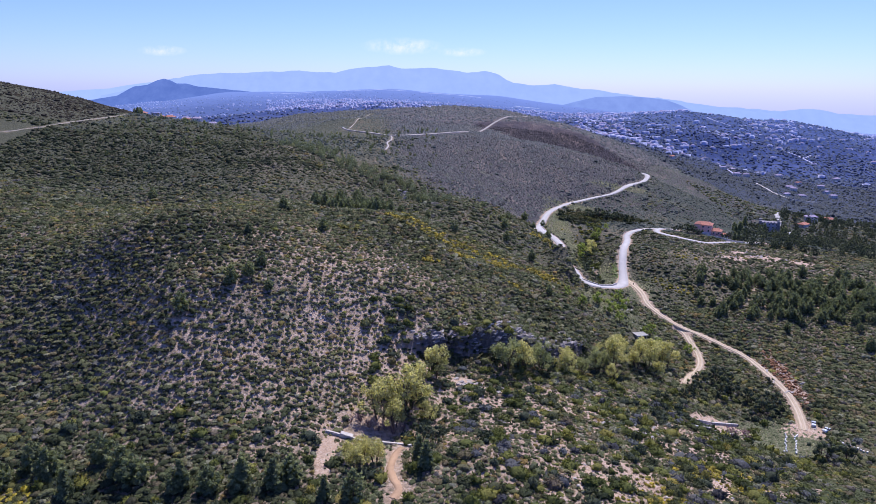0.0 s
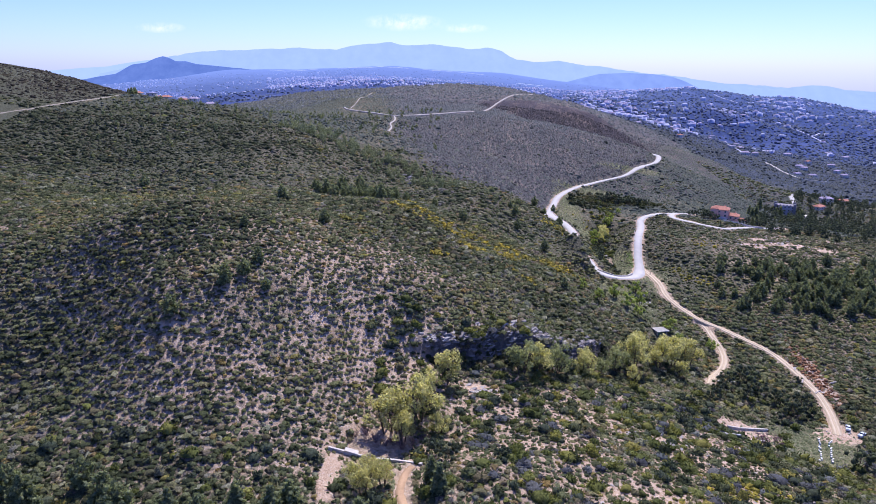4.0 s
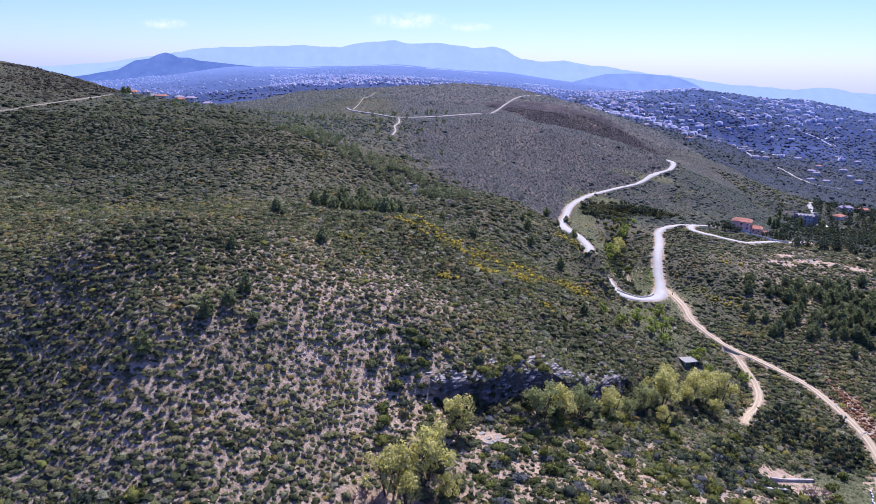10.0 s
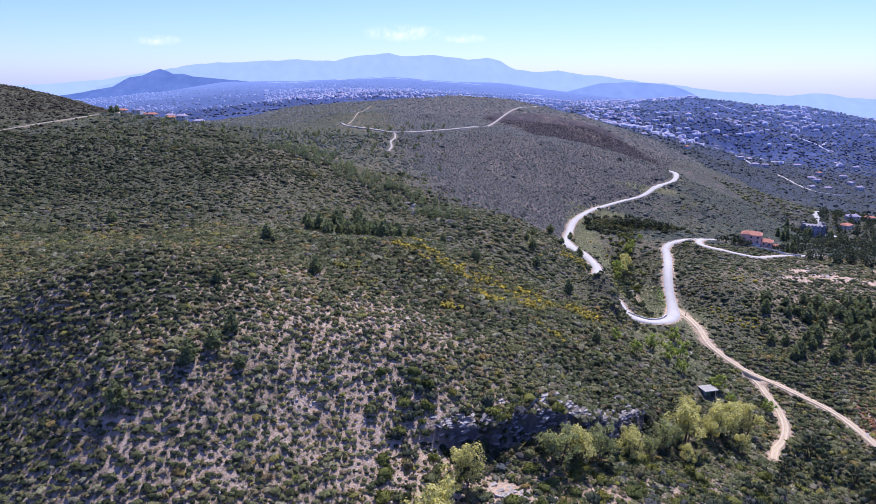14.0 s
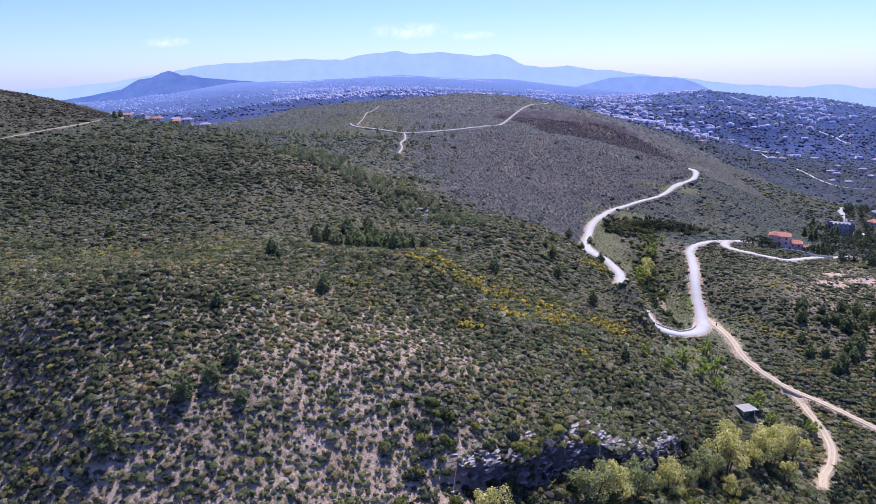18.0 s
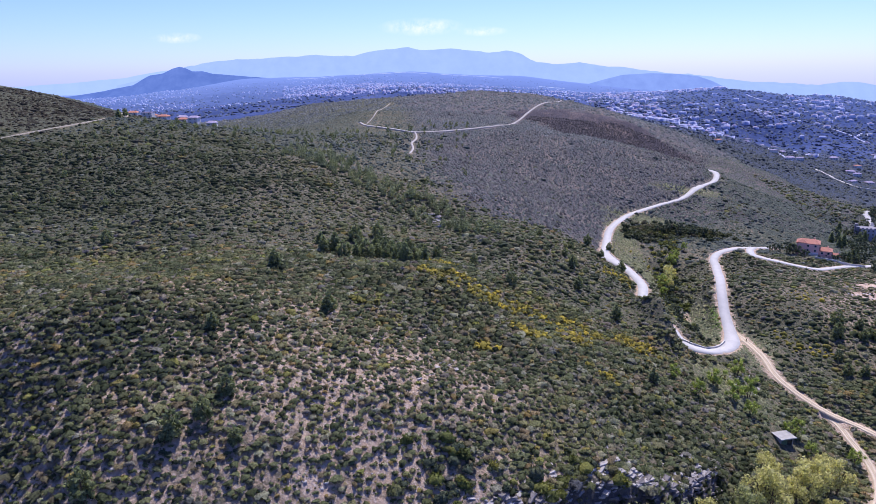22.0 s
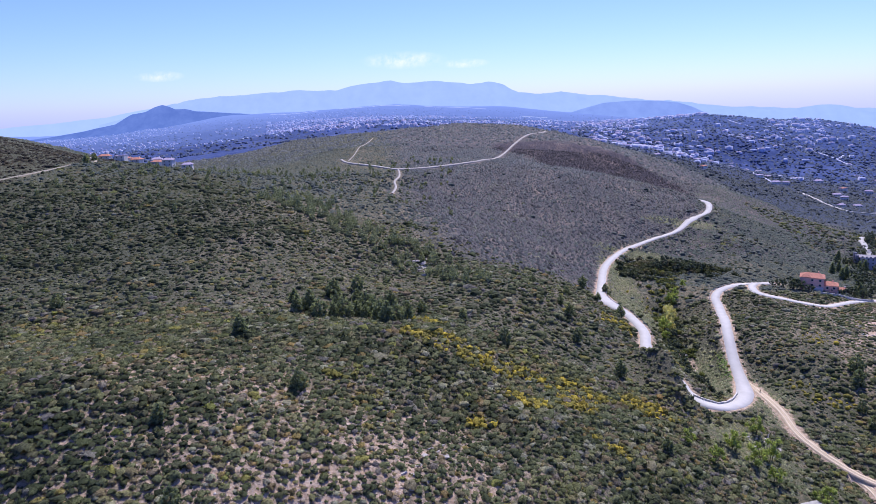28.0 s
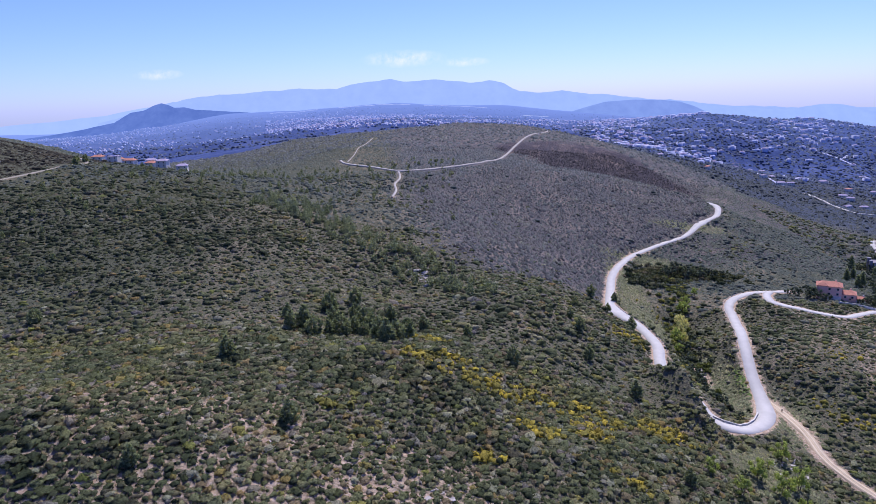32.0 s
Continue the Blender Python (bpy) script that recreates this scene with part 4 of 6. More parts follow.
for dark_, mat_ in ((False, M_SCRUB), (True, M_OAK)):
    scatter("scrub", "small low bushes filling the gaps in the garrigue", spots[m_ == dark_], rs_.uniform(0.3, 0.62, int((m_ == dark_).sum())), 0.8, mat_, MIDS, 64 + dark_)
spots = seeded(-200, 260, 140, 520, 2.6, 7, lambda x, y: np.clip(bareness(x, y) - 0.3, 0, 0.5))
scatter("stones", "pale limestone rubble lying on the soil", spots, 0.15 + 0.55 * rs_.rand(len(spots)) ** 3, 0.55, M_STONE, ROUGH, 18)


u_, o_ = rs_.uniform(0.08, 0.92, 260), rs_.normal(-2.2, 1.6, 260)
o_ = o_ - 7 * np.sin(np.pi * u_)
spots = np.c_[CLIFF[0] + CLIFF[2] * CLIFF[4] * u_ - CLIFF[3] * o_, CLIFF[1] + CLIFF[3] * CLIFF[4] * u_ + CLIFF[2] * o_]
scatter("scrub", "dark bushes growing out of the rock ledge", spots, rs_.uniform(0.5, 1.4, 260), 0.9, M_OAK, DOMES, 29)


def far_clear(x, y):
    """Leaves the verges of the far tracks open."""
    d = raster(BED_D, x, y, 99.0)
    return np.where((y > 640) | (x < -230), d > 2.2, d > 0.5)


def mid_keep(x, y):
    return near_keep(x, y) * (y >= 372 - 0 * x) * (1 - 0.96 * heathness(x, y)) * 0.97 * (np.abs(x + 20) < 110 + 0.54 * y) * far_clear(x, y)


spots = np.vstack([seeded(-300, 370, 372, 530, 1.95, 2, mid_keep), seeded(-430, 400, 530, 790, 2.5, 22, mid_keep)])
g_ = ellipses(spots[:, 0], spots[:, 1], GORSE) * (0.35 + 0.9 * fractal(spots[:, 0], spots[:, 1], 7, 61, 2))
bloom = rs_.rand(len(spots)) < np.clip((g_ - 0.10) * 1.9, 0, 0.75)
size = np.clip(np.exp(rs_.normal(-0.05, 0.42, len(spots))), 0.4, 2.4) * (0.80 + 0.10 * (spots[:, 1] > 530)) * (0.75 + 0.7 * fractal(spots[:, 0], spots[:, 1], 40, 72, 3))
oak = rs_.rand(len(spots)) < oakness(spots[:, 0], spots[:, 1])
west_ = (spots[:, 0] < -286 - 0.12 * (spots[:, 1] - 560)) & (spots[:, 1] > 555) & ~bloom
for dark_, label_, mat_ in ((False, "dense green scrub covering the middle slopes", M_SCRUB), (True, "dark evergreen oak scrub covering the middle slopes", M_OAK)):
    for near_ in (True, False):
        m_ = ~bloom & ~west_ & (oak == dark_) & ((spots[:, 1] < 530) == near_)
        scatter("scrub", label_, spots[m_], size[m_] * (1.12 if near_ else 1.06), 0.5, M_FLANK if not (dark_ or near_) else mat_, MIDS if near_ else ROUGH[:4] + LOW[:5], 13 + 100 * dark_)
scatter("scrub", "dark brown maquis over the western hill", spots[west_], size[west_], 0.5, M_MAQUIS, ROUGH[:4] + LOW[:5], 113)
scatter("gorse", "yellow gorse in bloom above the road", spots[bloom], size[bloom] * 0.9, 0.8, M_GORSE, ROUGH, 14)


def heath_keep(x, y):
    inside = (np.abs(x - 0.12 * y) < 120 + 0.42 * y)
    return heathness(x, y) * (fieldness(x, y) < 0.4) * inside * 0.95 * np.where((y > 720) & (x < 120) & (x > -92), raster(BED_D, x, y, 99.0) > 4.0, raster(BED_D, x, y, 99.0) > 2.0)


spots = seeded(-160, 540, 480, 1000, 2.7, 3, heath_keep)
size = np.clip(np.exp(rs_.normal(0.05, 0.3, len(spots))), 0.7, 1.9)
top_ = rs_.rand(len(spots)) < np.clip((spots[:, 1] - 690) / 110, 0, 1) * np.clip((170 - spots[:, 0]) / 60 + 0.5, 0.15, 1)
burnt_ = rs_.rand(len(spots)) < burntness(spots[:, 0], spots[:, 1])
scatter("heath", "dark purple heath below the crest track", spots[burnt_], size[burnt_], 0.9, M_HEATH_DARK, LOW, 215)
spots, size, top_ = spots[~burnt_], size[~burnt_], top_[~burnt_]
scatter("heath", "low purple-grey heath covering the far hill", spots[~top_], size[~top_], 0.95, M_HEATH, LOW, 15)
scatter("heath", "heath on top of the far hill, paled for haze", spots[top_], size[top_], 0.9, M_HEATH_TOP, LOW, 115)
spots = seeded(-460, 30, 780, 1180, 4.2, 8, lambda x, y: (1 - heathness(x, y)) * 0.9 * (raster(BED_D, x, y, 99.0) > 3.5))
scatter("scrub", "thin green scrub behind the western ridge", spots, np.clip(np.exp(rs_.normal(0.3, 0.3, len(spots))), 0.8, 2.4), 0.6, M_FLANK, LOW, 19)
spots = seeded(110, 520, 560, 800, 2.15, 93, lambda x, y: 0.85 * (1 - heathness(x, y)) * (1 - np.clip(grassness(x, y) * 2, 0, 1)) * (fieldness(x, y) < 0.5) * (x > 110 + np.abs(y - 640) * 0.1))
scatter("scrub", "fine grey-green scrub on the far hill's foot", spots, np.clip(np.exp(rs_.normal(-0.05, 0.3, len(spots))), 0.5, 1.7), 0.75, M_FLANK, LOW, 94)
spots = seeded(190, 600, 790, 1180, 3.0, 91, lambda x, y: 0.95 * (1 - heathness(x, y)) * (fieldness(x, y) < 0.5))
scatter("scrub", "olive scrub on the far hill's flank", spots, np.clip(np.exp(rs_.normal(0.3, 0.3, len(spots))) * 0.8, 0.7, 2.0), 0.55, M_FLANK, LOW, 92)
spots = seeded(330, 620, 330, 900, 5.0, 9, lambda x, y: 0.85 + 0 * x)
scatter("scrub", "green scrub on the lower eastern slopes", spots, np.clip(np.exp(rs_.normal(0.5, 0.3, len(spots))), 1.0, 3.0), 0.55, M_SCRUB, ROUGH, 20)
spots = seeded(-560, 640, 1000, 1690, 8.0, 4, lambda x, y: 0.85 * (raster(BED_D, x, y, 99.0) > 4.5) * (fieldness(x, y) < 0.4) * (1 - burntness(x, y)))
scatter("heath", "distant brown heath on the hilltop", spots, np.clip(np.exp(rs_.normal(0.8, 0.3, len(spots))), 1.2, 3.8), 0.75, M_HEATH_TOP, LOW, 16)


# taller mixed shrubs on the valley floor, and rusty brush on the cut bank of the track
BIG = [lump(k + 300, 2, -0.1, 0.2, 60) for k in range(6)]
rs_big = np.random.RandomState(41)
for n_big, label_, mat_, seed_ in ((210, "large dark rounded shrubs on the valley floor", M_GARDEN, 42), (230, "olive and yellow-green shrubs on the valley floor", M_OLIVE, 43), (110, "large grey-green shrubs on the valley floor", M_SCRUB, 44)):
    spots = np.c_[rs_big.uniform(-120, 190, n_big * 2), rs_big.uniform(148, 285, n_big * 2)]
    ok = (np.abs(spots[:, 0] + 5) < 0.66 * spots[:, 1]) & (ellipses(spots[:, 0], spots[:, 1], CLEARINGS) < 0.1) & (spots[:, 1] < 262 + 0.2 * spots[:, 0]) & ((spots[:, 0] > -30) | (spots[:, 1] < 190))
    spots = spots[ok][:n_big]
    scatter("shrubs", label_, spots, rs_big.uniform(0.9, 2.0, len(spots)), 0.95, mat_, BIG, seed_)
for n_big, label_, mat_, seed_ in ((130, "rounded grey-purple shrubs on the valley knoll", M_HEATH, 51), (230, "rounded olive-brown shrubs on the valley knoll", M_OLIVE, 52), (90, "tall dark green shrubs on the valley knoll", M_OAK, 53)):
    spots = np.c_[rs_big.uniform(5, 185, n_big * 2), rs_big.uniform(150, 262, n_big * 2)]
    ok = (spots[:, 0] < 0.66 * spots[:, 1] + 8) & (ellipses(spots[:, 0], spots[:, 1], CLEARINGS) < 0.1) & (bareness(spots[:, 0], spots[:, 1]) < 0.6)
    spots = spots[ok][:n_big]
    scatter("shrubs", label_, spots, rs_big.uniform(1.0, 2.3, len(spots)), 0.62, mat_, BIG, seed_)
spots = np.c_[170 + rs_big.normal(0, 3.0, 420), 306 + rs_big.normal(0, 17, 420)]
scatter("brush", "rusty dry brush on the cut bank above the track", spots, rs_big.uniform(0.3, 0.9, 420), 0.8, M_RUST, ROUGH, 45)

ravine = smooth_line([(98, 402), (103, 430), (106, 462), (113, 495), (122, 530), (134, 572), (150, 600), (172, 603)], 1.0)
pick_ = ravine[rs_big.randint(0, len(ravine), 120)]
scatter("shrubs", "dense dark shrubs in the ravine bottom", pick_ + rs_big.normal(0, 3.6, pick_.shape), rs_big.uniform(0.8, 2.1, len(pick_)), 0.9, M_GARDEN, BIG, 46)

pick_ = ravine[rs_big.randint(30, len(ravine), 210)]
scatter("shrubs", "yellow-green shrubs along the ravine bottom", pick_ + rs_big.normal(0, 4.5, pick_.shape), rs_big.uniform(0.7, 1.6, len(pick_)), 0.95, M_OLIVE, BIG, 47)
hollow = smooth_line([(114, 572), (132, 600), (150, 604), (166, 598), (180, 592)], 1.0)
pick_ = hollow[rs_big.randint(0, len(hollow), 380)]
scatter("shrubs", "dark thicket in the hollow under the far hill", pick_ + rs_big.normal(0, 7.5, pick_.shape), rs_big.uniform(1.0, 2.4, len(pick_)), 0.85, M_OAK, BIG, 48)
spots = np.c_[118.5 + rs_big.normal(0, 1.7, 420), 424 + rs_big.normal(0, 8, 420)]
spots = spots[raster(BED_D, spots[:, 0], spots[:, 1], 99.0) > 0.8]
scatter("grass", "lush green grass on the bank below the road", spots, rs_big.uniform(0.3, 0.75, len(spots)), 0.8, M_LUSH, LOW, 49)

# low bushes on the slopes beside and below the flight
rs_side = np.random.RandomState(77)
gx, gy = np.meshgrid(np.arange(-420, 421, 4.2), np.arange(-90, 420, 4.2))
spots = np.c_[gx.ravel(), gy.ravel()] + (rs_side.rand(gx.size, 2) - 0.5) * 4.0
inside = (spots[:, 1] > 136) & (np.abs(spots[:, 0] + 5) < 0.69 * spots[:, 1] + 12)
spots = spots[~inside]
scatter("scrub", "grey-green bushes on the slopes beside the valley", spots, np.clip(np.exp(rs_side.normal(0.45, 0.35, len(spots))), 0.7, 2.6), 0.85, M_SCRUB, LOW, 78)


# ---- trees ----
def tube(bm, path, r0, r1, sides=6):
    """A tapered limb along a path of points."""
    rings = []
    n = len(path)
    for i, p in enumerate(path):
        d = (Vector(path[min(i + 1, n - 1)]) - Vector(path[max(i - 1, 0)])).normalized()
        a = d.orthogonal().normalized()
        b = d.cross(a)
        r = r0 + (r1 - r0) * i / (n - 1)
        rings.append([bm.verts.new(Vector(p) + (a * math.cos(k * 6.2832 / sides) + b * math.sin(k * 6.2832 / sides)) * r) for k in range(sides)])
    for u, w in zip(rings, rings[1:]):
        for k in range(sides):
            bm.faces.new((u[k], u[(k + 1) % sides], w[(k + 1) % sides], w[k]))
    return rings


def leaf_cloud(clumps, leaves, size, seed, core=0.6):
    """A crown: for each clump (x, y, z, radius) a small rough core and many leaf blades round it."""
    rs = np.random.RandomState(seed)
    vs, fs, base = [], [], 0
    for cx, cy, cz, cr in clumps:
        v, f = ROUGH[rs.randint(len(ROUGH))]
        vs.append(v * cr * core + (cx, cy, cz))
        fs.append(f + base)
        base += len(v)
        d = rs.normal(size=(leaves, 3))
        d /= np.linalg.norm(d, axis=1)[:, None]
        c = np.array((cx, cy, cz)) + d * cr * (0.55 + 0.55 * rs.rand(leaves, 1))
        t1 = np.cross(d, rs.normal(size=(leaves, 3)))
        t1 /= np.linalg.norm(t1, axis=1)[:, None] + 1e-9
        t2 = np.cross(d, t1) + d * (rs.rand(leaves, 1) - 0.3)
        s = size * (0.6 + 0.8 * rs.rand(leaves, 1))
        tri = np.stack([c - t1 * s * 0.5, c + t1 * s * 0.5, c + t2 * s], 1)
        vs.append(tri.reshape(-1, 3))
        fs.append(np.arange(leaves * 3).reshape(-1, 3) + base)
        base += leaves * 3
    return np.vstack(vs), np.vstack(fs)


def pine(seed, tall, wide, slim=False, needles=18, cone=False, levels=7):
    """A young pine: trunk, whorls of limbs and a ragged conical crown."""
    rs = random.Random(seed)
    thing = new("pine_tree")
    bm = bmesh.new()
    lean = (rs.random() - 0.5) * 0.1 * tall
    tube(bm, [(0, 0, -0.3), (lean * 0.3, 0, tall * 0.4), (lean, 0, tall * 0.93)], 0.035 * tall, 0.01 * tall)
    clumps = []
    for k in range(levels):
        s = k / (levels - 1)
        z = tall * (0.16 + 0.80 * s)
        r = wide * (math.sin(math.pi * (0.30 + 0.66 * s)) * 0.95 + 0.08) * (0.85 + 0.3 * rs.random())
        if cone:
            r = wide * ((1 - s) * 0.85 + 0.08) * (0.85 + 0.3 * rs.random())
        n = max(1, int(round(5.4 * math.sin(math.pi * (0.34 + 0.62 * s)))))
        a0 = rs.random() * 6.28
        for j in range(n):
            a = a0 + j * 6.283 / n + (rs.random() - 0.5) * 0.6
            q = r * (0.45 + 0.35 * rs.random()) if n > 1 else 0
            x, y = lean * s + q * math.cos(a), q * math.sin(a)
            if n > 1 and s < 0.7:
                tube(bm, [(lean * s, 0, z - 0.1 * tall * 0.3), (x, y, z)], 0.010 * tall, 0.004 * tall, 4)
            clumps.append((x, y, z + (rs.random() - 0.4) * 0.06 * tall, (0.13 if slim else 0.15) * tall * (1.05 - 0.35 * s) * (0.8 + 0.4 * rs.random())))
    part("trunk", bm, M_BARK, thing, "brown pine trunk")
    v, f = leaf_cloud(clumps, needles, (0.085 if needles > 12 else 0.11) * tall, seed)
    part("crown", mesh_of("crown", v, f, M_PINE), None, thing, "dark green needles")
    return thing


def broadleaf(seed, tall, wide, material, stems=3, leaves=60, airy=False, tone="yellow-green spring leaves"):
    """A spreading tree with several stems and an uneven crown with gaps."""
    rs = random.Random(seed)
    thing = new("broadleaf_tree")
    bm = bmesh.new()
    clumps = []
    for s in range(stems):
        a = s * 6.283 / stems + rs.random()
        bx, by = 0.10 * wide * math.cos(a), 0.10 * wide * math.sin(a)
        tx, ty = wide * 0.30 * math.cos(a), wide * 0.30 * math.sin(a)
        tube(bm, [(bx, by, -0.4), ((bx + tx) / 2, (by + ty) / 2, tall * 0.35), (tx, ty, tall * 0.72)], 0.022 * tall, 0.008 * tall)
        for k in range(6):
            u = rs.random() * 6.283
            z0 = tall * (0.25 + 0.4 * rs.random())
            z1 = tall * (0.35 + 0.6 * rs.random())
            q = wide * (0.15 + 0.33 * rs.random()) * (1.1 - 0.45 * z1 / tall)
            x, y = tx * 0.6 + q * math.cos(u), ty * 0.6 + q * math.sin(u)
            tube(bm, [(tx * z0 / tall, ty * z0 / tall, z0), (x, y, z1)], 0.010 * tall, 0.003 * tall, 4)
            clumps.append((x, y, z1, wide * (0.12 + 0.09 * rs.random())))
    part("trunk", bm, M_BARK, thing, "grey-brown stems and limbs")
    v, f = leaf_cloud(clumps, leaves, 0.040 * tall, seed, 0.3 if airy else 0.6)
    part("crown", mesh_of("crown", v, f, material), None, thing, tone)
    return thing


def plant(proto, x, y, scale, rs, label="", group="", category="tree"):
    """A copy of a tree on the ground."""
    m = pose(x, y, float(height(x, y)) - 0.15, 0, 0, rs.random() * 360) @ Matrix.Scale(scale, 4)
    c = copy_thing(proto, m)
    c.matrix_basis = m
    return tagged(c, label, category, group)


def gone(thing):
    for o in (*thing.children_recursive, thing):
        bpy.data.objects.remove(o)


def wood(name, label, protos, places, material):
    """Many trees too small to tell apart, joined: trunks left to their crowns."""
    rs = np.random.RandomState(len(places))
    vs, fs, base = [], [], 0
    for x, y, s in places:
        me = next(c for c in protos[rs.randint(len(protos))].children if c.name.startswith("crown")).data
        v = np.empty(len(me.vertices) * 3, np.float32)
        me.vertices.foreach_get("co", v)
        f = np.empty(len(me.polygons) * 3, np.int32)
        me.polygons.foreach_get("vertices", f)
        a = rs.rand() * 6.283
        v = v.reshape(-1, 3) * s
        v = np.c_[v[:, 0] * math.cos(a) - v[:, 1] * math.sin(a), v[:, 0] * math.sin(a) + v[:, 1] * math.cos(a), v[:, 2]] + (x, y, float(height(x, y)) - 0.3)
        vs.append(v)
        fs.append(f.reshape(-1, 3) + base)
        base += len(v)
    return tagged(new(name, mesh_of(name, np.vstack(vs), np.vstack(fs), material)), label, "trees", kind="stuff")


def leafless(seed, tall, wide):
    """A shrub of many bare forked stems."""
    rs = random.Random(seed)
    thing = new("leafless_shrub")
    bm = bmesh.new()
    for k in range(22):
        a, q = rs.random() * 6.283, wide * (0.2 + 0.35 * rs.random())
        x, y, z = q * math.cos(a), q * math.sin(a), tall * (0.6 + 0.4 * rs.random())
        tube(bm, [(x * 0.12, y * 0.12, -0.2), (x * 0.5, y * 0.5, z * 0.6), (x, y, z)], 0.05, 0.02, 3)
        for _ in range(3):
            u = 0.35 + 0.4 * rs.random()
            tube(bm, [(x * u, y * u, z * u), (x * u + rs.gauss(0, 0.16) * wide, y * u + rs.gauss(0, 0.16) * wide, z * u + tall * 0.3)], 0.035, 0.012, 3)
    part("stems", bm, M_STEM, thing, "bare mauve-brown stems")
    return thing


rs = random.Random(3)
PINES = [pine(k + 1, 6.0, 2.3 + 0.25 * (k % 3)) for k in range(5)]
CONES = [pine(k + 90, 8.5, 2.1, True, 26, True) for k in range(3)]
SAPLINGS = [pine(k + 71, 6.0, 2.3, needles=6, levels=5) for k in range(4)]
BUSHY = [broadleaf(k + 140, 5.0, 5.5, M_PINE, 2, 13, False) for k in range(3)]
LIMES = [broadleaf(k + 20, 10.5, 9.0, M_LEAF, 4, 104, True) for k in range(4)]
SAGE = [broadleaf(k + 240, 9.0, 7.5, M_GREYLEAF, 4, 90, True, "grey-green spring leaves") for k in range(3)]
FRESH = [broadleaf(k + 30, 7.5, 6.5, M_FRESH, 3, 80, False, "fresh bright green leaves") for k in range(3)]
MAUVE = broadleaf(60, 4.5, 5.5, M_REDBUD, 3, 40, True, "mauve blossom")
DARKS = [broadleaf(k + 40, 5.0, 5.5, M_GARDEN, 3, 40, False, "dark evergreen leaves") for k in range(3)]

for x, y, s in ((-19, 206, 1.3), (-10, 211, 1.4), (-14, 202, 1.05), (-3, 206, 0.7), (-1, 231, 0.9), (-6, 224, 0.75), (27, 246, 0.95), (34, 250, 0.8), (41, 254, 1.0), (55, 265, 1.05), (63, 272, 0.65),
                (71, 278, 0.8), (79, 283, 1.05), (92, 290, 0.85), (100, 297, 0.95), (110, 303, 0.8), (86, 299, 0.7), (76, 271, 0.65), (101, 287, 0.7), (112, 313, 0.7), (119, 516, 0.75), (122, 523, 0.85), (124, 532, 0.7), (116, 508, 0.65), (113, 494, 0.6)):
    s *= 1.2 if 20 < x and y < 320 else 1.0
    if rs.random() < 0.4 and x > 20:
        plant(SAGE[rs.randrange(3)], x, y, s * (0.85 + 0.45 * rs.random()), rs, "grey-green tree in young leaf on the valley floor", "valley trees")
    else:
        plant(LIMES[rs.randrange(4)], x, y, s * (0.85 + 0.45 * rs.random()), rs, "airy yellow-green tree in young leaf on the valley floor", "valley trees")
BARE = [leafless(k + 5, 3.4, 4.2) for k in range(3)]
for x, y, s in ((-25, 203, 1.0), (-22, 201, 1.1), (-19, 200, 0.9), (-28, 201, 0.8), (-14, 199, 1.0), (-11, 201, 0.9), (-8, 203, 0.8)):
    plant(BARE[rs.randrange(3)], x, y, s, rs, "leafless mauve-brown shrub under the large tree", "leafless shrubs", "shrub")
for x, y, s in ((119, 247, 1.0), (126, 250, 0.8), (-17, 201, 0.55)):
    plant(MAUVE, x, y, s, rs, "mauve flowering bush tree beside the plot", "mauve trees")
for x, y, s in ((-22, 182, 0.62), (-26, 180, 0.6), (-18, 179, 0.66), (-23, 175, 0.7)):
    plant(LIMES[rs.randrange(4)], x, y, s, rs, "bushy yellow-green tree below the dam", "valley trees")
for x, y, s in ((93, 343, 1.05), (100, 349, 1.1), (87, 349, 1.0), (102, 365, 0.9), (75, 335, 0.8), (110, 331, 0.9), (128, 322, 0.8), (96, 336, 0.8), (69, 342, 0.7),
                (107, 487, 1.0), (110, 497, 0.8), (128, 538, 1.0), (132, 545, 0.8), (141, 556, 0.7), (112, 323, 0.7), (104, 475, 0.7)):
    plant(FRESH[rs.randrange(3)], x, y, s, rs, "leafy bright green tree in the gully", "gully trees")
gully_evergreens = ((48, 266, 1.0), (67, 280, 1.1), (86, 292, 0.9), (37, 256, 1.0), (140, 598, 1.6), (146, 603, 1.8), (153, 600, 1.7), (160, 597, 1.6), (167, 594, 1.5), (135, 594, 1.4), (149, 594, 1.5), (158, 590, 1.3), (175, 593, 1.2), (104, 468, 1.0), (100, 440, 1.1), (97, 425, 1.2), (99, 410, 1.1), (103, 452, 1.0), (108, 478, 1.1), (23, 250, 1.2), (27, 252, 1.0), (46, 258, 1.0), (31, 248, 0.9), (0, 236, 1.0), (-4, 195, 1.2), (-1, 190, 1.1), (133, 296, 1.3), (137, 290, 1.2), (147, 277, 1.2), (153, 283, 1.2), (143, 284, 1.1), (129, 285, 1.0), (122, 290, 1.0))
villa_evergreens = ((115, 282, 0.9), (139, 301, 0.9), (15, 189, 0.8), (76, 207, 0.7), (108, 270, 1.0), (97, 262, 0.9), (128, 327, 0.8), (100, 395, 0.8), (113, 470, 0.8), (118, 500, 0.9), (206, 537, 1.5), (209, 540, 1.3),
                (211, 533, 1.0), (229, 530, 0.8), (205, 543, 1.5), (242, 529, 1.1), (200, 546, 1.2), (203, 540, 1.0), (236, 533, 1.3), (196, 549, 0.9), (228, 540, 1.0), (160, 300, 0.6), (150, 236, 1.3), (158, 232, 1.2), (80, 345, 0.7), (84, 366, 0.7))
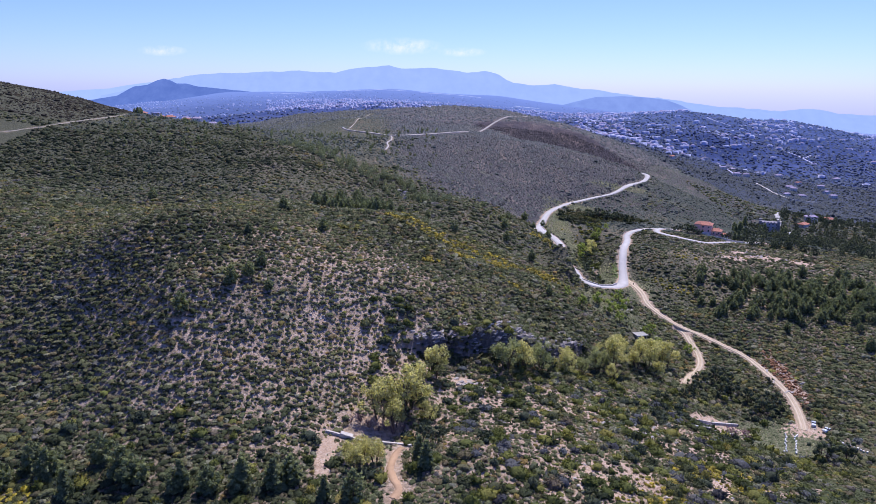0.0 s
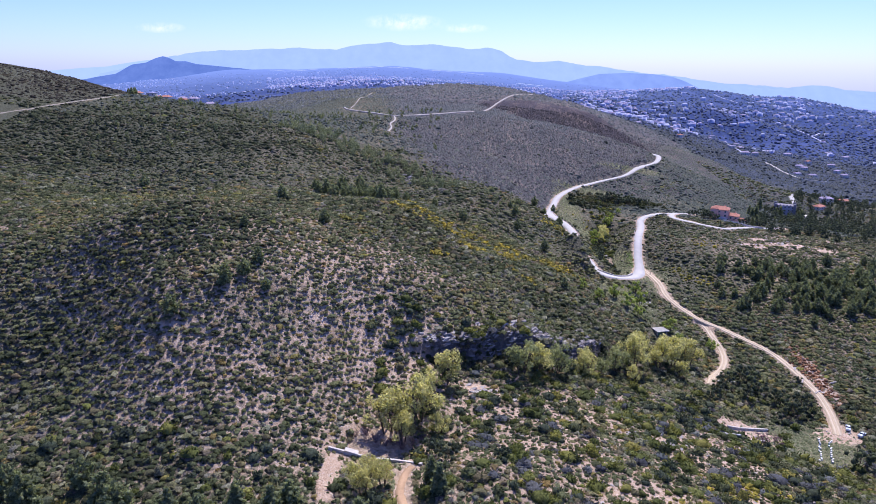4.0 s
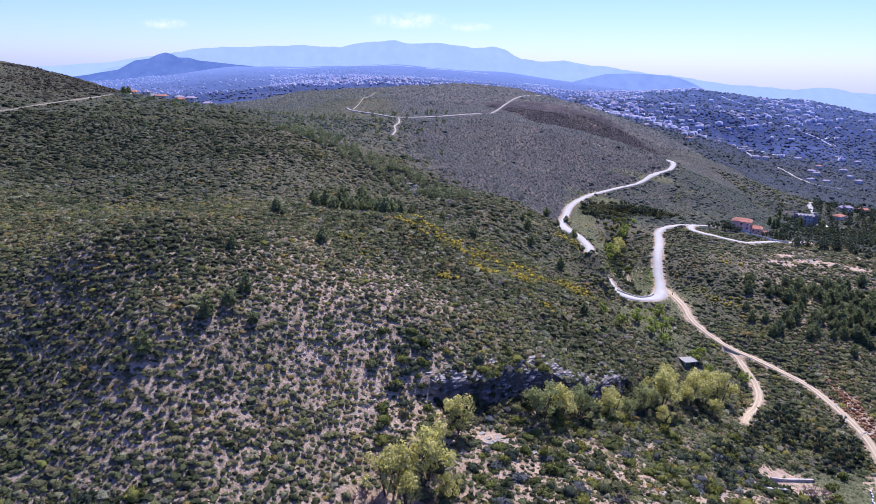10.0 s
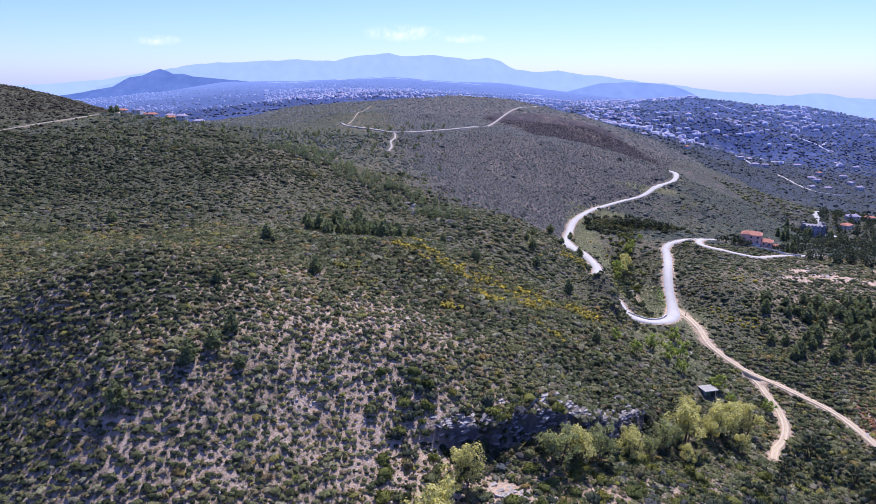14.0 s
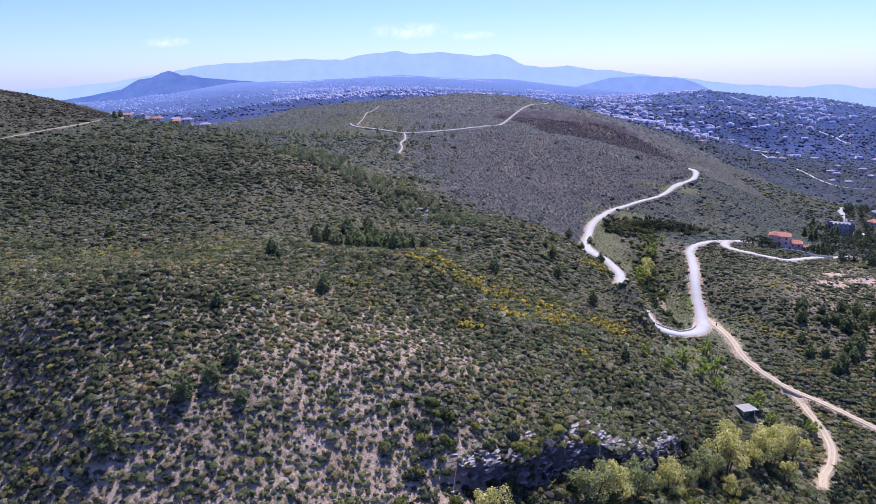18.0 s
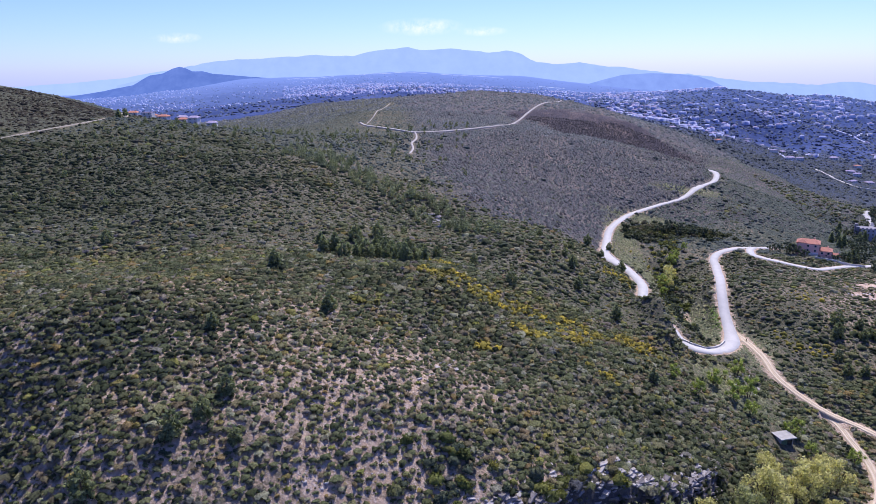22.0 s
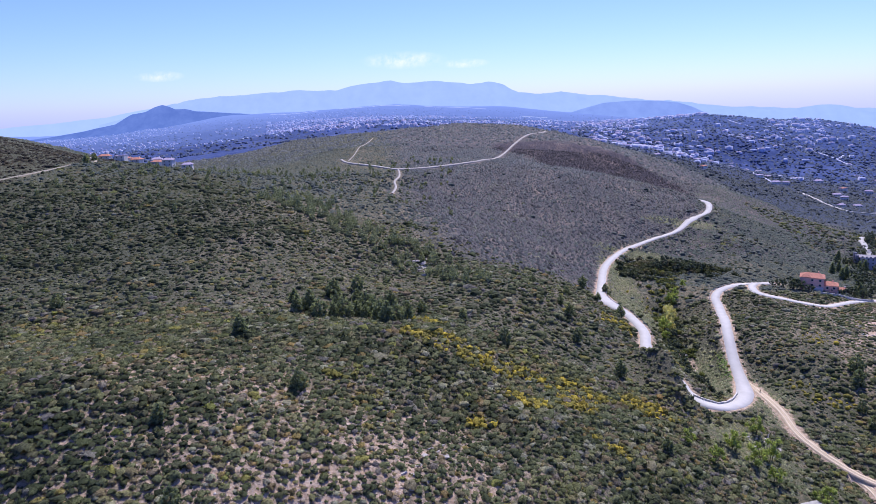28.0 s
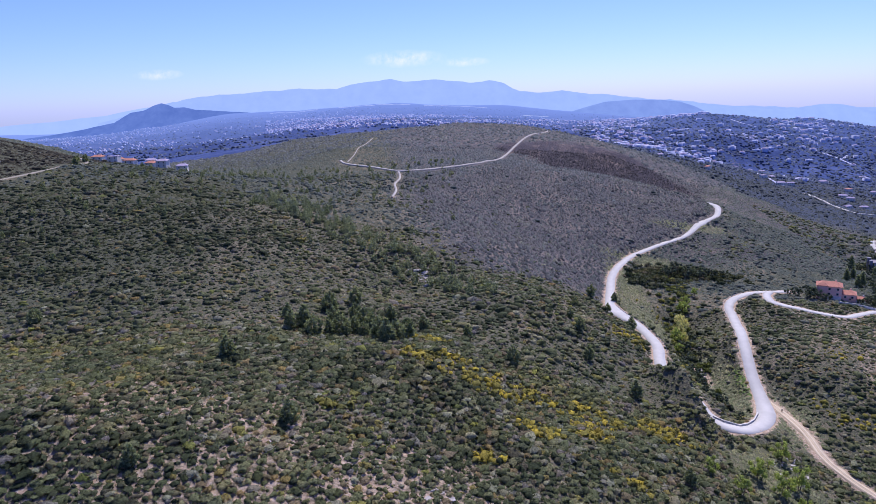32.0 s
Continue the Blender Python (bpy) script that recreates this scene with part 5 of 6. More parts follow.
for x, y, s in gully_evergreens + villa_evergreens:
    plant(DARKS[rs.randrange(3)], x, y, s * (1.0 if x < 110 and y < 310 else 1.3 if y < 310 else 1.0), rs, "dense dark evergreen bush tree", "evergreen trees")

for x, y, s_ in ((-113, 172, 0.8), (-108, 167, 1.0), (-86, 166, 0.95), (-82, 163, 0.8), (-68, 161, 1.0), (-61, 160, 0.9), (-52, 162, 1.15), (-44, 164, 1.0), (-40, 167, 0.8), (-30, 160, 0.8), (-5, 178, 0.9), (-3, 173, 1.0), (-120, 164, 1.0), (-98, 158, 1.0), (-132, 175, 0.9), (-140, 168, 1.1)):
    plant(CONES[rs.randrange(3)], x, y, s_ * 1.05, rs, "tall slender dark pine at the valley's edge", "valley pines")
PINE_LABEL = "small dark green pine among the scrub"
for x, y in ((-72, 386), (-59, 369), (-54, 372), (-50, 374), (-46, 378), (-44, 386), (-40, 380), (-33, 358), (-36, 364), (-30, 362), (-27, 366), (-59, 401), (-50, 410), (-35, 400), (-22, 388), (-64, 378), (-68, 374), (-55, 385), (-48, 394), (-42, 370)):
    plant(PINES[rs.randrange(5)], x, y, 0.95 + 0.5 * rs.random(), rs, "dark pine in a small grove", "pine grove")
for x, y in ((-6, 380), (9, 367), (-79, 275), (-164, 384), (57, 329), (54, 376), (41, 396), (42, 419), (-78, 337), (-68, 252), (-76, 238), (-63, 241), (-52, 300), (-114, 172), (-108, 168), (-87, 166), (-82, 163), (-61, 161), (-53, 161),
             (-40, 167), (-44, 164), (-22, 160), (-70, 160), (-95, 172), (-120, 166), (-71, 244), (-90, 225), (78, 470), (70, 486), (66, 508), (82, 520), (40, 430), (30, 452), (48, 460), (-310, 700), (-307, 706), (-303, 698), (-268, 722), (-285, 650)):
    plant(PINES[rs.randrange(5)], x, y, (0.7 if y > 180 else 1.05) + 0.5 * rs.random(), rs, PINE_LABEL, "scattered pines")
spots = seeded(-260, 0, 430, 860, 11.0, 31, lambda x, y: np.where((y > 505) & (x < -80), 0.5, np.where(y > 600, 0.45, 0.10)))
wood("young_pines", "scattered small pines along the western ridge", SAPLINGS, [(x, y, 0.4 + 0.4 * rs.random()) for x, y in spots], M_PINE)
spots = seeded(-130, 10, 430, 590, 5.2, 34, lambda x, y: np.clip(1.5 - np.abs((x + 63) * 0.73 + (y - 508) * 0.68) / 12, 0, 0.6))
wood("young_pines", "thick band of light green young pines down the gully", SAPLINGS, [(x, y, 0.55 + 0.45 * rs.random()) for x, y in spots], M_YOUNG)
spots = seeded(150, 330, 318, 470, 5.4, 32, lambda x, y: np.clip(1.25 - np.hypot((x - 228) / 66, (y - 382) / 44), 0, 0.8))
for x, y in spots[np.random.RandomState(6).permutation(len(spots))[:190]]:
    plant(PINES[rs.randrange(5)], x, y, 0.75 + 0.6 * rs.random(), rs, "pine in the loose wood on the eastern slope", "eastern pines")
for x, y, s_ in ((325, 668, 1.0), (331, 671, 1.2), (352, 676, 1.1), (318, 688, 1.2), (300, 655, 1.0), (286, 640, 1.1), (362, 690, 1.2), (270, 600, 1.0), (275, 604, 1.2), (241, 536, 0.9), (246, 540, 1.0)):
    plant(CONES[rs.randrange(3)], x, y, s_, rs, "slender dark conifer in the gardens of the villas", "garden conifers")
spots = seeded(240, 620, 500, 940, 8.5, 33, lambda x, y: np.where(x > np.where(y < 672, 258 + (y - 560) * 0.40, 304 + (y - 672) * 0.80), 0.6, 0.0) * (raster(BED_D, x, y, 99.0) > 5))
wood("garden_trees", "dark garden trees round the distant villas", SAPLINGS + BUSHY + BUSHY, [(x, y, 0.8 + 0.9 * rs.random()) for x, y in spots], M_GARDEN)
for proto in [MAUVE] + BARE + CONES + SAPLINGS + BUSHY + PINES + LIMES + SAGE + FRESH + DARKS:
    gone(proto)

# ---- rock ledge ----
def slab(seed, w, d, h):
    """A rough limestone block with split edges."""
    rs = random.Random(seed)
    bm = bmesh.new()
    box(bm, -w / 2, w / 2, -d / 2, d / 2, 0, h)
    bmesh.ops.subdivide_edges(bm, edges=bm.edges[:], cuts=1, use_grid_fill=True)
    for v in bm.verts:
        v.co += Vector((rs.random() - 0.5, rs.random() - 0.5, rs.random() - 0.5)) * min(w, d, h) * 0.42
    return bm


def meshed(name, bm, material):
    me = bpy.data.meshes.new(name)
    bm.to_mesh(me)
    bm.free()
    me.materials.append(material)
    return me


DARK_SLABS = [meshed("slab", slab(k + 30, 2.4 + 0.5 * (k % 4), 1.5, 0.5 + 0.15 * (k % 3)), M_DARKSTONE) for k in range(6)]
SLABS = [meshed("slab", slab(k, 2.4 + 0.5 * (k % 4), 1.5, 0.35 + 0.12 * (k % 3)), M_STONE) for k in range(9)]


def rocks(label, places, seed, big=1.0, kinds=None):
    """An outcrop: an empty at its foot and many slabs."""
    rs = random.Random(seed)
    x0, y0 = places[0]
    thing = new("rock_outcrop")
    thing.location = (x0, y0, float(height(x0, y0)))
    for x, y in places:
        o = new("slab", (kinds or SLABS)[rs.randrange(len(kinds or SLABS))])
        o.parent = thing
        s = big * (0.45 + 0.75 * rs.random())
        o.matrix_basis = Matrix.Translation((x - x0, y - y0, float(height(x, y)) - thing.location.z - 0.12)) @ pose(0, 0, 0, (rs.random() - 0.5) * 34, (rs.random() - 0.5) * 34, 33 + (rs.random() - 0.5) * 70) @ Matrix.Diagonal((s, s, s * (0.7 + 0.6 * rs.random()), 1))
    return tagged(thing, label, "rocks")


def ledge_place(u, off):
    """A place along the ledge: u from 0 to 1, off metres uphill of its edge."""
    x, y = CLIFF[0] + CLIFF[2] * CLIFF[4] * u, CLIFF[1] + CLIFF[3] * CLIFF[4] * u
    off = off - 7 * math.sin(math.pi * u)
    return x - CLIFF[3] * off, y + CLIFF[2] * off


rs = random.Random(9)
rocks("broken grey limestone ledge above the valley trees", [ledge_place(0.08 + 0.84 * rs.random(), abs(rs.gauss(0, 1.9)) + 0.2) for _ in range(270)], 1, 0.62)
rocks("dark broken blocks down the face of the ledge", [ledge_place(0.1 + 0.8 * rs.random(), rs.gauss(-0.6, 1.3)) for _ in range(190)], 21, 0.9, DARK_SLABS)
rocks("broken limestone blocks above the ledge", [ledge_place(0.3 + 0.63 * rs.random(), rs.gauss(4.2, 2.6)) for _ in range(150)], 2, 0.7)
rocks("pale rock outcrop high on the slope", [(-27 + rs.gauss(0, 4), 463 + rs.gauss(0, 6)) for _ in range(26)], 3, 1.0)
rocks("pale stony rib crossing the slope", [(-23 + rs.gauss(0, 1.5) + k * 0.35, 272 + k * 0.9 + rs.gauss(0, 1)) for k in range(22)], 4, 0.6)
rocks("white stones round the sandy clearing", [(16 + rs.gauss(0, 5), 230 + rs.gauss(0, 2.5)) for _ in range(26)], 5, 0.7)
rocks("grey boulders in the streambed", [(106 + rs.gauss(0, 2.5), 455 + rs.gauss(0, 7)) for _ in range(24)], 6, 0.8)
rocks("grey rocks beside the dirt track", [(104 + rs.gauss(0, 3), 362 + rs.gauss(0, 5)) for _ in range(24)], 7, 0.7)
rocks("bare rock rib on the valley knoll", [(70 + rs.gauss(0, 9), 222 + rs.gauss(0, 7)) for _ in range(40)], 8, 0.6)
rocks("weathered stones on the eastern slope", [(225 + rs.gauss(0, 22), 462 + rs.gauss(0, 12)) for _ in range(40)], 10, 0.8)
rocks("reddish cut bank above the track", [(170 + rs.gauss(0, 4), 305 + rs.gauss(0, 16)) for _ in range(40)], 12, 0.7)


# ---- walls, dams, the shack ----
def wall_run(name, label, pts, thick, tall, material, category="wall"):
    """A low wall along a line, built of lengths with capped tops."""
    thing = new(name)
    x0, y0 = pts[0]
    z0 = float(height(x0, y0))
    thing.location = (x0, y0, z0)
    for (ax, ay), (bx, by) in zip(pts, pts[1:]):
        length = math.hypot(bx - ax, by - ay)
        bm = box(bmesh.new(), 0, length, -thick / 2, thick / 2, -0.8, tall, 0.05)
        o = part("wall_length", bm, material, thing)
        za, zb = float(height(ax, ay)), float(height(bx, by))
        o.matrix_basis = Matrix.Translation((ax - x0, ay - y0, za - z0)) @ pose(0, 0, 0, 0, -math.degrees(math.atan2(zb - za, length)), math.degrees(math.atan2(by - ay, bx - ax)))
        cap = part("coping", box(bmesh.new(), -0.02, length + 0.02, -thick / 2 - 0.06, thick / 2 + 0.06, tall, tall + 0.12, 0.03), M_CONCRETE, thing, "pale concrete coping")
        cap.matrix_basis = o.matrix_basis
    return tagged(thing, label, category)


wall_run("check_dam", "low pale concrete dam across the dry streambed", [(-35, 193), (-29, 193.5), (-23, 193), (-15, 192), (-7.5, 188.5)], 0.6, 0.7, M_CONCRETE, "dam")
wall_run("sluice", "pale concrete sluice box at the dam's end", [(-30.5, 193.8), (-26.5, 193.6)], 1.8, 1.1, M_CONCRETE, "dam")
wall_run("check_dam", "second low concrete dam below the dirt track", [(99, 239), (104, 242), (109, 244)], 0.7, 1.3, M_CONCRETE, "dam")
wall_run("retaining_wall", "straight stone edge of the levelled plot", [(109, 244), (115, 246), (121, 249)], 0.6, 0.7, M_STONE)
wall_run("retaining_wall", "back wall of the levelled plot", [(107, 251), (114, 255), (121, 258), (128, 261)], 0.6, 0.9, M_STONE)
wall_run("garden_wall", "low wall of an old terraced plot", [(119, 291), (124, 293), (129, 296)], 0.5, 0.8, M_STONE)
wall_run("parapet", "pale concrete parapet inside the hairpin", [(86, 386), (89.5, 383.6), (95, 383.4), (100, 387), (105.5, 393.5), (111, 402)], 0.4, 0.75, M_CONCRETE)


def guard_rail(label, course, side):
    """Steel crash barrier: a ridged rail on posts, beside a course."""
    d = np.gradient(course[:, :2], axis=0)
    d /= np.linalg.norm(d, axis=1)[:, None]
    p = course[:, :2] + np.c_[-d[:, 1], d[:, 0]] * side
    z = course[:, 2]
    thing = new("guard_rail")
    x0, y0, z0 = p[0, 0], p[0, 1], z[0]
    thing.location = (x0, y0, z0)
    v, f = [], []
    for (x, y), h in zip(p, z):
        nx, ny = 0.0, 0.0
        for off, up in ((0.0, 0.50), (0.07, 0.57), (0.0, 0.64), (0.07, 0.71), (0.0, 0.78)):
            v.append((x - x0 + off, y - y0, h - z0 + up))
    n = len(p)
    f = [(a * 5 + k, a * 5 + k + 1, a * 5 + k + 6, a * 5 + k + 5) for a in range(n - 1) for k in range(4)]
    part("rail", mesh_of("rail", v, f, M_STEEL), None, thing, "ridged galvanised rail")
    for k in range(0, n, 2):
        o = part("post", POST, None, thing)
        o.location = (p[k, 0] - x0, p[k, 1] - y0, z[k] - z0 - 0.4)
    return tagged(thing, label, "guard rail")


M_STEEL = plain("galvanised_steel", (0.42, 0.43, 0.45), 0.45, 2.0, 0.15, metal=0.7)
POST = meshed("post", box(bmesh.new(), -0.07, 0.07, -0.05, 0.05, 0, 1.15, 0.01), M_STEEL)
main = COURSES[0]
seg = lambda x, y: int(np.argmin((main[:, 0] - x) ** 2 + (main[:, 1] - y) ** 2))
guard_rail("galvanised guard rail along the valley side of the road", main[seg(94, 574):seg(78, 440)], 3.4)
guard_rail("galvanised guard rail above the ravine bend", main[seg(128, 452):seg(176, 553)], 3.3)

# the shack: flat slab roof on block walls
shack = new("shack")
sx, sy = 104.5, 327.5
shack.location = (sx, sy, float(height(sx, sy)))
shack.rotation_euler = (0, 0, radians(14))
shack.scale = (0.8, 0.8, 0.8)
part("wall", box(bmesh.new(), -3.2, -2.9, -2.6, 2.6, -1.5, 2.3), M_CONCRETE, shack)
part("wall", box(bmesh.new(), 2.9, 3.2, -2.6, 2.6, -1.5, 2.3), M_CONCRETE, shack)
part("wall", box(bmesh.new(), -2.9, 2.9, 2.3, 2.6, -1.5, 2.3), M_CONCRETE, shack)
part("wall", box(bmesh.new(), -2.9, 0.2, -2.6, -2.3, -1.5, 2.3), plain("green_paint", (0.10, 0.17, 0.11), 0.8, 1.0, 0.2), shack, "faded green front wall")
part("doorway", box(bmesh.new(), 0.25, 2.85, -2.35, -2.25, -1.5, 2.2), M_DARK, shack, "dark open doorway")
part("roof", box(bmesh.new(), -4.0, 4.0, -3.6, 3.2, 2.3, 2.62, 0.05), plain("old_grey_slab", (0.34, 0.335, 0.32), 0.9, 1.2, 0.25), shack, "flat grey concrete roof slab")
part("fascia", box(bmesh.new(), -4.05, 4.05, -3.75, -3.6, 2.25, 2.72, 0.02), M_WALL, shack, "pale roof edge")
tagged(shack, "small shack with a flat concrete roof among trees", "shack")


# a dark gate post where the track leaves the road
post = new("gate_post")
post.location = (122.3, 405.2, float(height(122.3, 405.2)))
part("shaft", box(bmesh.new(), -0.16, 0.16, -0.16, 0.16, -0.4, 1.35, 0.03), M_BARK, post)
part("cap", box(bmesh.new(), -0.2, 0.2, -0.2, 0.2, 1.35, 1.45, 0.03), M_BARK, post)
tagged(post, "short dark wooden post beside the start of the dirt track", "post")


# ---- beehives and a parked car ----
HIVE_WHITE, HIVE_BLUE = plain("white_hive_paint", (0.78, 0.78, 0.76), 0.7, 4.0, 0.08), plain("blue_hive_paint", (0.10, 0.22, 0.42), 0.7, 4.0, 0.1)
HIVE_GREEN = plain("green_hive_paint", (0.08, 0.25, 0.16), 0.7, 4.0, 0.1)


def beehive(material, colour):
    t = new("beehive")
    part("stand", box(bmesh.new(), -0.26, 0.26, -0.24, 0.24, 0.0, 0.16, 0.02), M_CONCRETE, t)
    part("brood_box", box(bmesh.new(), -0.28, 0.28, -0.25, 0.25, 0.16, 0.52, 0.015), material, t, colour + " box")
    part("upper_box", box(bmesh.new(), -0.27, 0.27, -0.24, 0.24, 0.53, 0.76, 0.015), HIVE_WHITE, t)
    part("lid", box(bmesh.new(), -0.32, 0.32, -0.29, 0.29, 0.77, 0.86, 0.02), HIVE_WHITE, t, "white metal lid")
    return t


hives = [(beehive(HIVE_WHITE, "white"), "white wooden beehive in the grass"), (beehive(HIVE_BLUE, "blue"), "blue and white beehive in the grass"), (beehive(HIVE_GREEN, "green"), "green and white beehive in the grass")]
rs = random.Random(17)
for row, (ax, ay, bx, by, n) in enumerate(((137.5, 239.5, 147.5, 258, 13), (141.5, 239, 151, 257, 13), (166, 251, 172, 236, 12))):
    for k in range(n):
        u = k / (n - 1)
        x, y = ax + (bx - ax) * u + rs.gauss(0, 0.25), ay + (by - ay) * u + rs.gauss(0, 0.25)
        proto, label = hives[rs.randrange(3)]
        h = copy_thing(proto, pose(x, y, float(height(x, y)) - 0.03, 0, 0, rs.gauss(35, 12)))
        tagged(h, label, "beehive", "beehives")
for proto, _ in hives:
    gone(proto)


def wheel_mesh(r, w, material, name):
    bm = bmesh.new()
    bmesh.ops.create_cone(bm, cap_ends=True, segments=16, radius1=r, radius2=r, depth=w)
    bmesh.ops.rotate(bm, verts=bm.verts, cent=(0, 0, 0), matrix=Matrix.Rotation(radians(90), 3, "X"))
    return meshed(name, bm, material)


def pickup(x, y, turn):
    """A small pickup: body, cab, glass, bed, lamps and wheels."""
    paint, tyre_m, rim_m = plain("pale_blue_car_paint", (0.50, 0.56, 0.64), 0.35, 2.0, 0.06), plain("tyre_rubber", (0.03, 0.03, 0.03), 0.9, 4.0, 0.2), M_STEEL
    car = new("pickup_truck")
    car.matrix_basis = pose(x, y, float(height(x, y)) + 0.02, 0, 0, turn)
    part("body", box(bmesh.new(), -2.4, 2.4, -0.85, 0.85, 0.38, 0.92, 0.08), paint, car)
    bm = bmesh.new()
    lo = [bm.verts.new(p) for p in ((-0.6, -0.8, 0.92), (1.15, -0.8, 0.92), (1.15, 0.8, 0.92), (-0.6, 0.8, 0.92))]
    hi = [bm.verts.new(p) for p in ((-0.5, -0.66, 1.55), (0.55, -0.66, 1.55), (0.55, 0.66, 1.55), (-0.5, 0.66, 1.55))]
    bm.faces.new(hi)
    for k in range(4):
        bm.faces.new((lo[k], lo[(k + 1) % 4], hi[(k + 1) % 4], hi[k]))
    part("cab", bm, M_DARK, car, "dark cab windows")
    part("roof", box(bmesh.new(), -0.52, 0.58, -0.68, 0.68, 1.53, 1.6, 0.03), paint, car)
    part("load_bed", box(bmesh.new(), -2.36, -0.66, -0.8, 0.8, 0.92, 1.18, 0.03), paint, car)
    for s in (-1, 1):
        part("headlight", box(bmesh.new(), 2.36, 2.43, s * 0.62 - 0.16, s * 0.62 + 0.16, 0.62, 0.8, 0.02), M_WALL, car)
        for a in (-1.45, 1.5):
            w = part("wheel", wheel_mesh(0.34, 0.22, tyre_m, "tyre"), None, car, "black tyre")
            w.location = (a, s * 0.78, 0.34)
            r = part("rim", wheel_mesh(0.2, 0.235, rim_m, "rim"), None, w)
    return tagged(car, "pale pickup parked at the end of the dirt track", "car")


pickup(163.5, 266.5, 62)
pickup(166.5, 262.0, 40)


# ---- villas and houses ----
def gable_roof(w, d, rise, over, z, hip=0.0):
    """Roof with thickness: ridge along x; hip draws the ridge in from both ends."""
    bm = bmesh.new()
    x, y = w / 2 + over, d / 2 + over
    lo = [bm.verts.new(p) for p in ((-x, -y, z), (x, -y, z), (x, y, z), (-x, y, z))]
    up = [bm.verts.new((q.co.x, q.co.y, z + 0.22)) for q in lo]
    a, b = bm.verts.new((-x + hip, 0, z + rise)), bm.verts.new((x - hip, 0, z + rise))
    bm.faces.new(lo[::-1])
    for k in range(4):
        bm.faces.new((lo[k], lo[(k + 1) % 4], up[(k + 1) % 4], up[k]))
    bm.faces.new((up[0], up[1], b, a))
    bm.faces.new((up[2], up[3], a, b))
    bm.faces.new((up[1], up[2], b))
    bm.faces.new((up[3], up[0], a))
    return bm


def house(x, y, turn, w, d, storeys, wall_m, roof_m, label, flat=False, deep=1.5, group="", lift=0.0):
    """A house: walls, roof and storeys of framed windows on its long and short fronts."""
    t = new("house")
    t.matrix_basis = pose(x, y, float(height(x, y)) + lift, 0, 0, turn)
    h = 3.0 * storeys
    part("wall", box(bmesh.new(), -w / 2, w / 2, -d / 2, d / 2, -deep, h, 0.05), wall_m, t)
    if flat:
        part("roof", box(bmesh.new(), -w / 2 - 0.2, w / 2 + 0.2, -d / 2 - 0.2, d / 2 + 0.2, h, h + 0.45, 0.05), roof_m, t, "flat roof with a parapet")
    else:
        part("roof", gable_roof(w, d, 0.17 * d + 0.6, 0.6, h, 0.35 * d), roof_m, t)
        part("chimney", box(bmesh.new(), w * 0.22, w * 0.22 + 0.8, 0.4, 1.2, h, h + 0.17 * d + 1.3, 0.04), wall_m, t)
    n = max(2, int(w / 3.4))
    for s in range(storeys):
        for k in range(n):
            cx = (k + 0.5) / n * w - w / 2
            o = part("window", WINDOW, None, t)
            o.matrix_basis = pose(cx, -d / 2, 3.0 * s + 1.0)
            part("pane", PANE, None, o)
        for k in range(max(1, int(d / 4))):
            cy = (k + 0.5) / max(1, int(d / 4)) * d - d / 2
            o = part("window", WINDOW, None, t)
            o.matrix_basis = pose(-w / 2, cy, 3.0 * s + 1.0, 0, 0, -90)
            part("pane", PANE, None, o)
    return tagged(t, label, "house", group)


def frame_mesh():
    bm = bmesh.new()
    for a in ((-0.68, -0.56, -0.08, 0.02, 0, 1.4), (0.56, 0.68, -0.08, 0.02, 0, 1.4), (-0.56, 0.56, -0.08, 0.02, 1.28, 1.4), (-0.75, 0.75, -0.16, 0.02, -0.1, 0.0)):
        box(bm, *a)
    return meshed("window", bm, M_WALL)


WINDOW = frame_mesh()
PANE = meshed("pane", box(bmesh.new(), -0.56, 0.56, -0.02, 0.01, 0, 1.28), M_DARK)

# the big villa: two wings with terracotta roofs
villa = house(219, 546, -28, 13, 10, 2, M_PINK, M_TILE, "salmon villa with terracotta hip roofs above the lane", lift=2.8, deep=6)
part("tower_wall", box(bmesh.new(), -6.2, -1.2, -6.4, -3.0, -5.0, 6.6, 0.05), M_PINK, villa, "projecting salmon bay")
part("tower_roof", gable_roof(5.0, 3.4, 1.5, 0.5, 6.6, 1.4), M_TILE, villa, "small terracotta hip roof").location = (-3.7, -4.7, 0)
part("terrace", box(bmesh.new(), -1.0, 6.3, -7.6, -5.0, -5.0, 0.3, 0.05), M_WALL, villa, "pale terrace")
for k in range(7):
    part("baluster", box(bmesh.new(), -0.9 + 1.15 * k, -0.75 + 1.15 * k, -7.5, -7.35, 0.3, 1.2, 0.02), M_WALL, villa)
part("balustrade_rail", box(bmesh.new(), -1.0, 6.3, -7.55, -7.3, 1.2, 1.34, 0.02), M_WALL, villa)
house(226.5, 542, -28, 11, 8, 1, M_PINK, M_TILE, "lower wing of the villa with a terracotta roof", lift=2.0, deep=5.0)
house(233.5, 538, -28, 5, 5, 1, M_WALL, M_TILE, "small pale annex beside the villa")
wall_run("garden_wall", "long pale garden wall before the villa", [(216, 530), (225, 527), (234, 523), (243, 521)], 0.3, 1.2, M_WALL)
grey = house(345, 691, -24, 17, 11, 3, plain("lilac_grey_render", (0.44, 0.42, 0.48), 0.9, 0.5, 0.15), plain("dull_flat_roof", (0.24, 0.235, 0.26), 0.95, 0.5, 0.2), "grey flat-roofed mansion with corner turrets among trees", flat=True, deep=8, lift=2.5)
